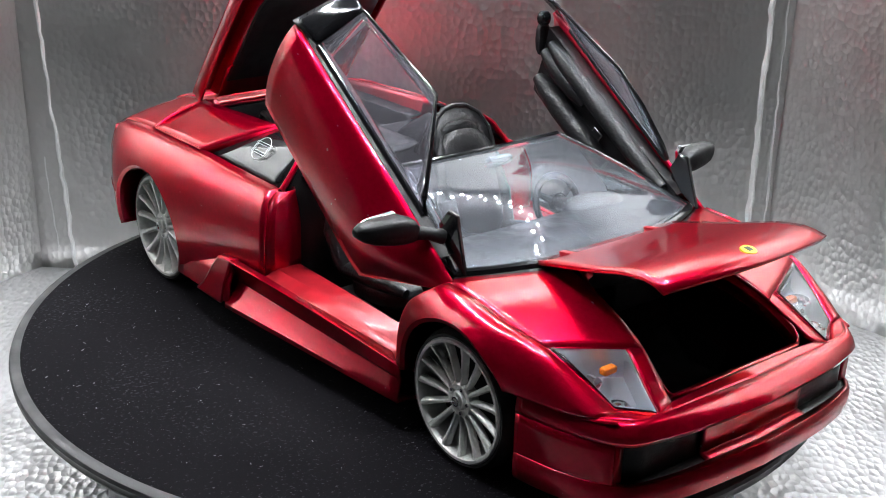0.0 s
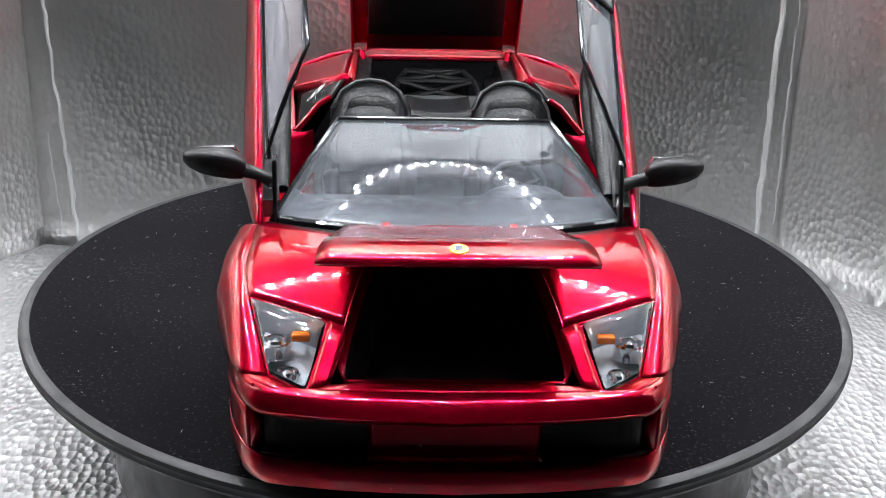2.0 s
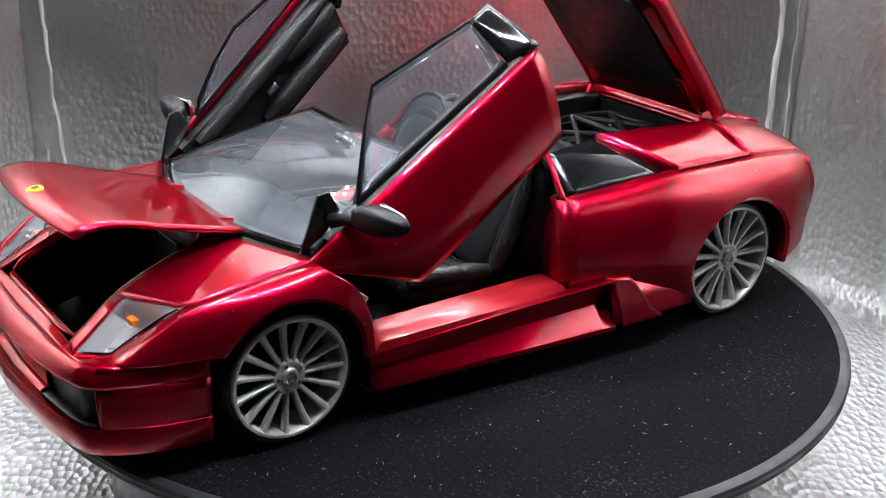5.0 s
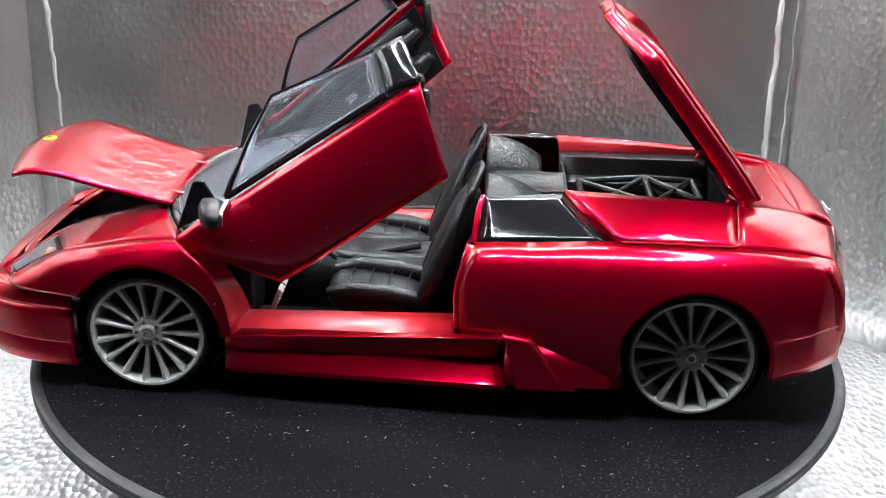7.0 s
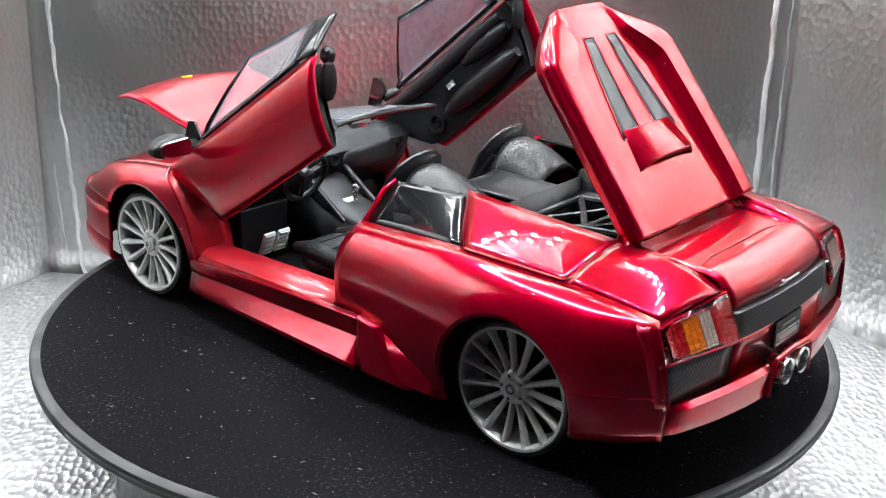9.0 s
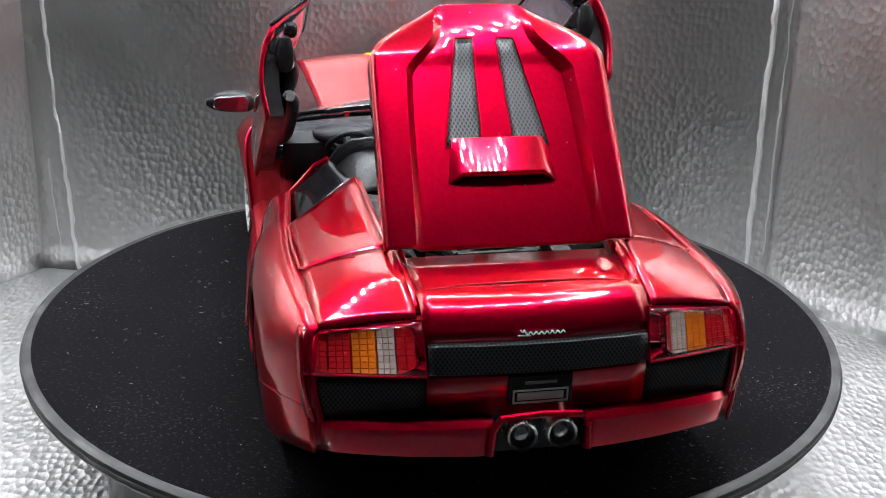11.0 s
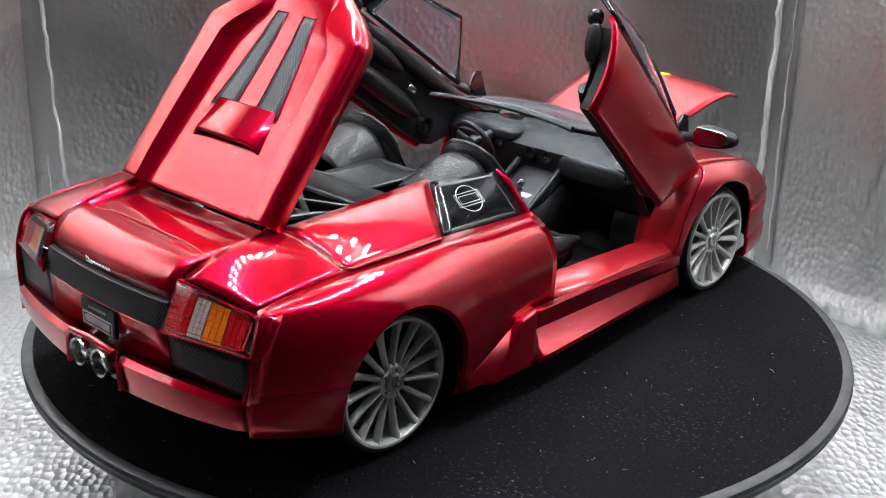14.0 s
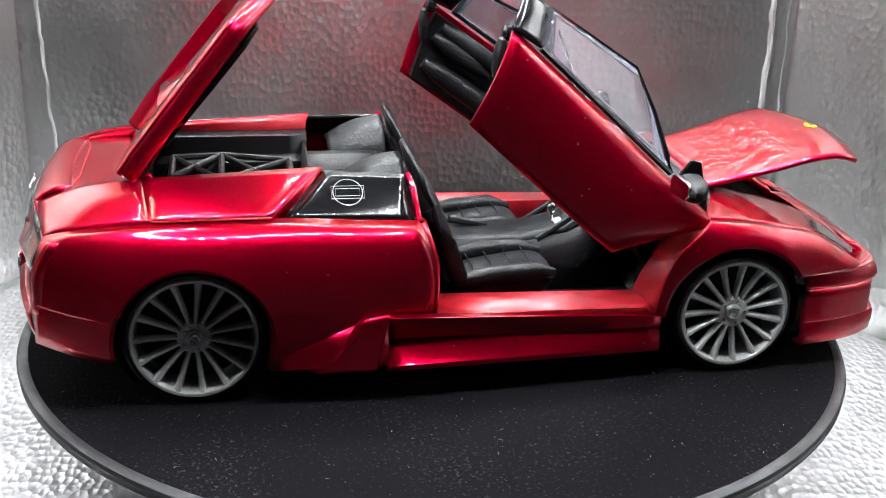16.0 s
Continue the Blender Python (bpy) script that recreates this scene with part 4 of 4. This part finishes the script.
def door(s):
    panel = part("door", sheet([[side(s, door_at(k / 24, i / 12)) for k in range(25)] for i in range(13)]), RED, car, "raised candy red scissor door", thick=1.2)
    # trim slab inside
    bm = bmesh.new()
    outer = [[door_at(0.16 + 0.80 * k / 16, 0.05 + 0.88 * i / 8) for k in range(17)] for i in range(9)]
    sheet([[side(s, (p[0], p[1] - 1.0, p[2])) for p in r] for r in outer], bm)
    sheet([[side(s, (p[0], p[1] - 5.2 - 1.6 * math.sin(math.pi * (i / 8)) ** 0.5, p[2])) for p in r] for i, r in enumerate(outer)], bm)
    rim = [outer[0][k] for k in range(17)] + [outer[i][16] for i in range(1, 9)] + [outer[8][k] for k in range(15, -1, -1)] + [outer[i][0] for i in range(7, 0, -1)]
    sheet([[side(s, (p[0], p[1] - d, p[2])) for p in rim + rim[:1]] for d in (1.0, 3.0, 5.2)], bm)
    trim = part("door_trim", bm, BLACK, panel, "black moulded door trim")
    ins = lambda u, v, d: side(s, (door_at(u, v)[0], door_at(u, v)[1] - d, door_at(u, v)[2]))
    part("armrest", tube([ins(u, 0.30, 8.0) for u in np.linspace(0.50, 0.94, 9)], [1.5, 3.0, 3.6, 3.8, 3.8, 3.8, 3.6, 3.2, 1.8], 10), LEATHER, trim)
    part("upper_roll", tube([ins(u, 0.82, 7.2) for u in np.linspace(0.22, 0.92, 9)], [1.5, 2.4, 2.8, 3.0, 3.0, 3.0, 3.0, 2.8, 1.6], 10), LEATHER, trim)
    part("pad", tube([ins(u, 0.66, 8.2) for u in np.linspace(0.68, 0.94, 5)], [1.4, 2.8, 3.2, 3.0, 1.6], 10), LEATHER, trim)
    part("pull", box(-2.0, 2.0, -0.5, 0.5, -1.2, 1.2), CHROME, trim, "bright door pull", bevel=0.3).matrix_local = Matrix.Translation(Vector(ins(0.58, 0.55, 8.6)) * S) @ pose(0, 0, 0, 0, 35, 0)
    part("speaker", lathe([(0.1, -0.9), (0.9, -1.3), (1.2, -0.4), (2.2, -0.3), (2.5, -1.6), (3.2, -1.7), (3.4, 0.5)] if s > 0 else [(0.1, 0.9), (0.9, 1.3), (1.2, 0.4), (2.2, 0.3), (2.5, 1.6), (3.2, 1.7), (3.4, -0.5)], ins(0.42, 0.26, 7.4), "y", 28), GLOSS, trim, "round speaker")
    # window with its black strip and frame
    F, RB, RT, FT = (52.0, 44.0, 56.0), (9.0, 45.6, 86.0), (12.9, 35.0, 95.2), (41.0, 33.6, 81.6)
    g = [[side(s, lerp(lerp(F, RB, u / 10), lerp((50.5, 43.2, 60.5), RT, u / 10) if u == 0 else lerp(FT, RT, (u - 1) / 9), v / 8)) for u in range(11)] for v in range(9)]
    pane = part("window", sheet(g), SMOKED if s == -1 else GLASS, panel, "clear plastic side window", thick=0.7)
    pane.visible_shadow = False
    part("window_frame", tube([side(s, p) for p in (F, (50.5, 43.2, 60.5), (46.2, 38.6, 71.5), FT, RT)], [1.0, 0.8, 0.6, 0.5, 0.5], 6), GLOSS, panel, "thin black window frame")
    part("belt_strip", tube([side(s, lerp(F, RB, k / 6)) for k in range(7)], 0.9, 6), GLOSS, panel)
    part("window_post", patch(side(s, (8.8, 46.0, 86.3)), side(s, (0.2, 47.4, 90.3)), side(s, (6.2, 33.2, 98.6)), side(s, (13.2, 35.0, 95.0)), 4, 8, (-0.6, 0.8 * s, 0.8)), GLOSS, panel, "gloss black window post", thick=1.0)
    part("latch", blob(side(s, (-0.8, 43.4, 82)), (1.6, 2.6, 5.5), 12, 0.8), BLACK, panel)
    part("latch_hook", blob(side(s, (1.2, 41.6, 88.6)), (1.8, 2.2, 2.4), 10, 0.8), GLOSS, panel)
    # front corner sail and mirror
    part("mirror_sail", prism([(66.5, 45.4), (61.4, 59.4), (58.4, 59.8), (55.6, 55), (60, 49)], "y", s * 42.0 - 0.6, s * 42.0 + 0.6), GLOSS, panel, "black sail behind the mirror", bevel=0.3)
    bm = bmesh.new()
    rings = []
    for y, x, z, rx, rz in ((49.0, 54.8, 54.6, 1.6, 1.6), (50.2, 54.4, 54.9, 2.6, 2.9), (53.0, 53.8, 55.3, 3.2, 3.5), (57.0, 53.2, 55.6, 3.3, 3.4), (60.5, 52.4, 55.7, 3.0, 2.9), (63.0, 51.6, 55.8, 2.3, 2.1), (64.6, 51.0, 55.9, 1.1, 1.0)):
        ring = []
        for k in range(16):
            a = 2 * math.pi * k / 16
            cx, cz = math.cos(a), math.sin(a)
            ring.append(bm.verts.new(side(s, (x + rx * math.copysign(abs(cx) ** 0.6, cx), y, z + rz * math.copysign(abs(cz) ** (0.55 if cz > 0 else 0.9), cz)))))
        rings.append(ring)
    for a, b in zip(rings, rings[1:]):
        for k in range(16):
            bm.faces.new((a[k], a[(k + 1) % 16], b[(k + 1) % 16], b[k]))
    bm.faces.new(rings[0])
    bm.faces.new(rings[-1])
    bmesh.ops.recalc_face_normals(bm, faces=bm.faces)
    mirror = part("door_mirror", bm, BLACK, panel, "gloss black blade-shaped door mirror", angle=60)
    part("mirror_arm", tube([side(s, q) for q in ((58.0, 42.6, 52.6), (56.4, 46.0, 53.6), (54.6, 50.5, 54.3))], [2.0, 1.5, 2.0], 10), BLACK, mirror)
    part("mirror_glass", prism([(51.6, 52.9), (60.5, 53.4), (62.4, 54.8), (62.2, 57.2), (60.6, 58.0), (52.0, 58.3), (50.9, 56.4)], "x", 49.0, 50.4) if s > 0 else prism([(-51.6, 52.9), (-60.5, 53.4), (-62.4, 54.8), (-62.2, 57.2), (-60.6, 58.0), (-52.0, 58.3), (-50.9, 56.4)], "x", 49.0, 50.4), CHROME, mirror, "bright mirror glass", bevel=0.3)


    return panel


door(1)
# this door is swung a little further up and out
PIVOT = Matrix.Translation((0.066, -0.046, 0.045))
door(-1).matrix_local = PIVOT @ pose(0, 0, 0, 0, 6.9, 3.8) @ PIVOT.inverted()


# wheels: fifteen slim spokes
def wheel(x, z, r, rim, y, s):
    root = part("wheel", lathe([(rim - 0.6, -s * 16), (r - 1.8, -s * 15.6), (r - 0.3, -s * 14), (r, -s * 11), (r, -s * 4), (r - 0.25, -s * 1.8), (r - 1.0, -s * 0.5), (rim + 0.9, s * 0.35), (rim + 0.2, s * 0.2), (rim - 0.2, -s * 1.0)], (x, s * y, z), "y", 72), RUBBER, car, "low-profile black tyre on a silver fifteen-spoke wheel")
    part("rim_ring", lathe([(rim + 0.25, s * 0.1), (rim - 0.2, s * 0.75), (rim - 0.9, s * 0.7), (rim - 1.3, s * 0.1), (rim - 1.5, -s * 1.6), (rim - 1.7, -s * 9)], (x, s * y, z), "y", 72), SILVER, root, "silver rim")
    part("brake_disc", lathe([(0.1, -s * 7.5), (rim - 2.0, -s * 7.5)], (x, s * y, z), "y", 32), BLACK, root)
    for k in range(15):
        a = 2 * math.pi * (k + 0.5) / 15
        d, t = Vector((math.cos(a), 0, math.sin(a))), Vector((-math.sin(a), 0, math.cos(a)))
        c = Vector((x, s * y, z))
        bm = bmesh.new()
        prev = None
        for rad, w, h in ((2.6, 0.56, -1.0), (rim * 0.45, 0.74, -0.9), (rim * 0.75, 0.86, -0.5), (rim - 1.0, 1.12, 0.1)):
            p = c + d * rad + Vector((0, s * h, 0))
            ring = [bm.verts.new(p + t * q * w + Vector((0, s * o, 0))) for q, o in ((-1, -1.2), (-0.85, 0.0), (-0.35, 0.42), (0.35, 0.42), (0.85, 0.0), (1, -1.2))]
            if prev:
                for i in range(5):
                    bm.faces.new((prev[i], prev[i + 1], ring[i + 1], ring[i]))
            prev = ring
        bmesh.ops.recalc_face_normals(bm, faces=bm.faces)
        part("spoke", bm, SILVER, root)
    part("hub", lathe([(4.7, -s * 3.0), (4.6, -s * 1.0), (4.0, -s * 0.5), (2.5, -s * 0.7), (2.1, s * 0.0), (1.6, s * 0.1), (1.4, -s * 0.4), (0.05, -s * 0.5)], (x, s * y, z), "y", 24), SILVER, root)
    for k in range(5):
        a = 2 * math.pi * k / 5
        part("lug_nut", lathe([(0.5, -s * 1.4), (0.5, -s * 0.15), (0.05, -s * 0.1)], (x + 3.2 * math.cos(a), s * y, z + 3.2 * math.sin(a)), "y", 6), CHROME, root)
    part("valve_ring", lathe([(1.3, s * 0.3), (1.3, s * 0.75), (0.9, s * 0.75), (0.8, s * 0.45)], (x, s * y, z), "y", 20), CHROME, root)


for s in (1, -1):
    wheel(74.0, 17.9, 17.9, 15.6, 50.2, s)
    wheel(-74.0, 18.8, 18.8, 16.5, 53.2, s)

# ---------- cabin ----------
part("cabin_floor", sheet([[(60, -38, 24), (60, 38, 24)], [(56, -40.2, 10), (56, 40.2, 10)], [(-14, -40.2, 9.6), (-14, 40.2, 9.6)]]), BLACK, car, "black cabin floor", thick=0.6)
part("bulkhead", sheet([[(-14, y, 9.6) for y in (-40, 0, 40)], [(-19, y, 40) for y in (-40, 0, 40)], [(-20, y, 50) for y in (-34, 0, 34)]]), BLACK, car, thick=0.8)
for s in (1, -1):
    part("floor_mat", box(6, 50, s * 24 - 12, s * 24 + 12, 10.4, 11.0), LEATHER, car, bevel=0.3)
part("dashboard", sheet([[(62 + 11 * (1 - u * u), 41.5 * u, 44.2) for u in np.linspace(-1, 1, 25)],
                         [(56 + 8 * (1 - u * u), 41 * u, 45.6 + 0.8 * (1 - u * u)) for u in np.linspace(-1, 1, 25)],
                         [(48.0, 40.5 * u, 45.8 + 1.2 * math.exp(-((u - 0.48) / 0.2) ** 2)) for u in np.linspace(-1, 1, 25)],
                         [(44.5, 40.5 * u, 43.0) for u in np.linspace(-1, 1, 25)],
                         [(45.5, 40 * u, 37.0) for u in np.linspace(-1, 1, 25)],
                         [(50, 39.5 * u, 30.0) for u in np.linspace(-1, 1, 25)],
                         [(57, 39 * u, 25) for u in np.linspace(-1, 1, 25)]]), BLACK, car, "black moulded dashboard", thick=0.8)
part("instrument_hood", blob((47.5, 20, 45.2), (6.0, 10.5, 3.4), 24, 0.85), LEATHER, car)
for k in range(3):
    part("gauge", lathe([(0.05, 0.2), (1.5, 0.2), (1.7, -0.3), (1.9, 0.6)], (42.4, 15.5 + 4.5 * k, 43.0), "x", 20), GLOSS, car)
for y in (-3.4, 3.4):
    part("air_vent", lathe([(0.05, 0.4), (1.3, 0.1), (1.7, -0.6), (2.1, -0.5), (2.2, 1.2)], (44.0, y, 41.0), "x", 20), GLOSS, car)
part("passenger_vent", lathe([(0.05, 0.4), (1.2, 0.1), (1.6, -0.5), (2.0, 1.0)], (44.2, -35.5, 41.0), "x", 20), GLOSS, car)
part("glovebox", blob((46.0, -21, 39.5), (3.2, 13.5, 4.2), 20, 0.55), BLACK, car)
part("console", sheet([[(x, y, z) for x, z in ((52, 36), (44, 34), (36, 28.5), (22, 26.0), (0, 25.5), (-15, 29))] for y, dz in ((-9, 0),)]
                      + [[(x, y, z + 1.2) for x, z in ((52, 36), (44, 34), (36, 28.5), (22, 26.0), (0, 25.5), (-15, 29))] for y in (-6.5, 0, 6.5)]
                      + [[(x, 9, z) for x, z in ((52, 36), (44, 34), (36, 28.5), (22, 26.0), (0, 25.5), (-15, 29))]]), BLACK, car, "black centre console", thick=0.8)
for s in (1, -1):
    part("console_side", sheet([[(x, s * 9, z) for x, z in ((52, 36), (36, 28.5), (22, 26.0), (-15, 29))], [(x, s * 10, 10) for x in (52, 36, 22, -15)]]), BLACK, car, thick=0.6)
    part("console_strut", tube([(44.5, s * 8.6, 38.0), (27, s * 8.8, 26.5)], 1.0, 8), BLACK, car)
part("shift_gate", box(-4, 4, -2.6, 2.6, -0.3, 0.3), SILVER, car, "bright shift gate plate", bevel=0.3).matrix_local = pose(0.033, -0.0018, 0.0292, 0, -14, 0)
part("shift_lever", tube([(33, -1.6, 28.5), (33, -2.0, 32.5)], 0.6, 8), CHROME, car)
part("shift_knob", blob((33, -2.1, 34.2), (1.5, 1.5, 1.6), 14), CHROME, car, "chrome shift knob")
part("brake_lever", tube([(14, 3.6, 27.0), (2, 3.6, 29.5)], [0.9, 1.3], 8), BLACK, car)
# steering wheel
steer = part("steering_wheel", lathe([(8.0 + 1.0 * math.cos(a), 1.0 * math.sin(a)) for a in np.linspace(0, 2 * math.pi, 10)], (0, 0, 0), "x", 40), BLACK, car, "black three-spoke steering wheel")
steer.matrix_local = pose(0.0335, 0.0195, 0.0425, 0, -22, 0)
part("boss", lathe([(0.05, -1.6), (2.0, -1.4), (2.8, -0.4), (2.8, 1.5)], (0, 0, 0), "x", 24), BLACK, steer)
for a in (90, 210, 330):
    part("spoke", tube([(0, 2.2 * math.cos(radians(a - 60)), 2.2 * math.sin(radians(a - 60))), (0, 7.8 * math.cos(radians(a - 60)), 7.8 * math.sin(radians(a - 60)))], [1.2, 0.8], 8), BLACK, steer)
part("column", tube([(1, 0, 0), (14, 0, -2)], 1.6, 10), BLACK, steer)
for y, x in ((28.4, 45.2), (22.6, 45.0)):
    bm = box(-0.5, 0.5, -2.2, 2.2, -4.0, 4.0)
    for k in range(6):
        box(-0.95, -0.45, -2.0, 2.0, -3.5 + 1.3 * k, -2.9 + 1.3 * k, bm)
    part("pedal", bm, SILVER, car, "ribbed bright pedal").matrix_local = pose((x - 3.0) * S, y * S, 0.0205, 0, -22, 0)
part("pedal_box", box(48, 53, 14, 34, 14, 31), BLACK, car, bevel=0.6)


def seat(y):
    cushion = part("seat", blob((13.5, y, 20.0), (14.5, 11.5, 4.6), 24, 0.62, m=Matrix.Rotation(radians(-8), 3, "Y")), LEATHER, car, "black moulded bucket seat")
    for e in (-1, 1):
        part("thigh_bolster", tube([(-2, y + e * 10.0, 22.5), (8, y + e * 10.4, 24.2), (20, y + e * 10.2, 25.2), (27, y + e * 9.0, 24.0)], [2.2, 2.9, 2.8, 1.4], 12), LEATHER, cushion)
        part("back_bolster", tube([(-1, y + e * 10.6, 24), (-5, y + e * 11.2, 34), (-10, y + e * 10.2, 45), (-14, y + e * 7.0, 53)], [2.6, 3.0, 2.5, 1.4], 12), LEATHER, cushion)
    part("backrest", blob((-7.5, y, 37), (4.2, 10.6, 18.0), 24, 0.62, m=Matrix.Rotation(radians(-22), 3, "Y")), LEATHER, cushion)
    arch = [(-11.4, 38), (-11.8, 46), (-11.2, 53), (-8.6, 57.6), (-4.5, 60.0), (0, 60.6), (4.5, 60.0), (8.6, 57.6), (11.2, 53), (11.8, 46), (11.4, 38)]
    lean = lambda q, d: (-9.5 - 0.34 * (q[1] - 40) + d + 0.012 * q[0] ** 2, y + q[0], q[1])
    bm = sheet([[lean((q[0] * f, 38 + (q[1] - 38) * f), 0.0) for q in arch] for f in (0.05, 0.35, 0.7, 1.0)])
    part("headrest", bm, LEATHER, cushion, "thin arched black headrest plate", thick=1.4)
    part("headrest_rim", tube([lean(q, 0.3) for q in arch], 0.85, 8), LEATHER, cushion)
    part("headrest_pad", blob((-12.6, y, 51.0), (1.4, 7.4, 5.6), 20, 0.62, m=Matrix.Rotation(radians(-20), 3, "Y")), LEATHER, cushion)
    for k in range(4):
        part("seam", tube([(4 + 5.5 * k, y - 8, 24.35 + 0.55 * k), (4.6 + 5.5 * k, y, 23.95 + 0.55 * k), (4 + 5.5 * k, y + 8, 24.35 + 0.55 * k)], 0.22, 6), LEATHER, cushion)


seat(21.0)
seat(-21.0)
# fairings behind the seats
for s in (1, -1):
    rows = []
    for i in range(11):
        v = i / 10
        x = -17 - 17 * v
        row = []
        for k in range(17):
            u = 2 * k / 16 - 1
            y = 21 + 12.5 * u * (1 - 0.15 * v)
            z = 46.5 + (10.8 - 6.5 * v * v) * (1 - abs(u) ** 2.6) ** 0.8
            row.append((x, s * y, z))
        rows.append(row)
    hump = part("headrest_fairing", sheet(rows), LEATHER, car, "black humped fairing behind the seat", thick=1.0)
    part("fairing_seam", tube([(rows[i][8][0], rows[i][8][1], rows[i][8][2] + 0.2) for i in range(11)], 0.3, 5), BLACK, hump)
    part("bay_rail", sheet([[(x, s * y, z) for x in np.linspace(-40, -86, 8)] for y, z in ((27.0, 52), (22.5, 51.4), (21.5, 46), (18, 44.5), (17.5, 34))]), BLACK, car, thick=0.7, angle=20)
part("rear_shelf", sheet([[(x, y, 48.5 + 3.5 * abs(y / 9) ** 2 * 0.3) for y in np.linspace(-10, 10, 9)] for x in (-18, -26, -34, -41)] + [[(-42, y, 34) for y in np.linspace(-10, 10, 9)]]), LEATHER, car, "black rear shelf", thick=0.8)
part("bay_wall", sheet([[(-41, y, 50) for y in np.linspace(-28, 28, 7)], [(-43, y, 32) for y in np.linspace(-28, 28, 7)]]), BLACK, car, thick=0.7)
part("bay_floor", box(-87, -41, -27, 27, 30, 32), BLACK, car)
part("bay_back", box(-88, -86.6, -24, 24, 31, 50.6), BLACK, car)
# engine with its brace frame
engine = part("engine", blob((-64, 0, 35), (19, 13, 6), 20, 0.5), BLACK, car, "black engine block with tubular brace")
corners = {"a": (-46, 15, 46.0), "b": (-46, -15, 46.0), "c": (-66, 13, 48.5), "d": (-66, -13, 48.5), "e": (-80, 10, 48.8), "f": (-80, -10, 48.8), "g": (-84, 12, 38.0), "h": (-84, -12, 38.0), "i": (-44, 17, 38.0), "j": (-44, -17, 38.0), "k": (-57, 0, 47.3)}
for ends in ("ac", "bd", "ab", "cd", "ce", "df", "ef", "eg", "fh", "ai", "bj", "ak", "bk", "ck", "dk", "cf", "de", "ch", "dg"):
    part("brace_tube", tube([corners[c] for c in ends], 1.0, 8), BLACK, engine)
for y in (-10, -6, 6, 10):
    part("intake_runner", tube([(-52, y, 40), (-60, y * 0.8, 42.5), (-70, y * 0.6, 41)], 1.6, 8), BLACK, engine)
for y in (-8, 8):
    part("cap", lathe([(0.05, 1.4), (1.3, 1.4), (1.6, 0.8), (1.6, -1)], (-80, y, 44), "z", 16), CHROME, engine, "small bright cap")

# ---------- motion ----------
CAR_ON_DISC = pose(-0.00027, -0.00266, 0, 0, 0, -88.304)

DISC_ON_AXIS = pose(-0.00113, 0.00065, 0)


def motions():
    walk(turntable, [(r[0], pose(0.0008, 0, 0, 0, 0, r[7]) @ DISC_ON_AXIS) for r in CAM])
    walk(car, [(r[0], pose(0, 0, 0, 0, 0, r[7]) @ CAR_ON_DISC) for r in CAM])


motions()
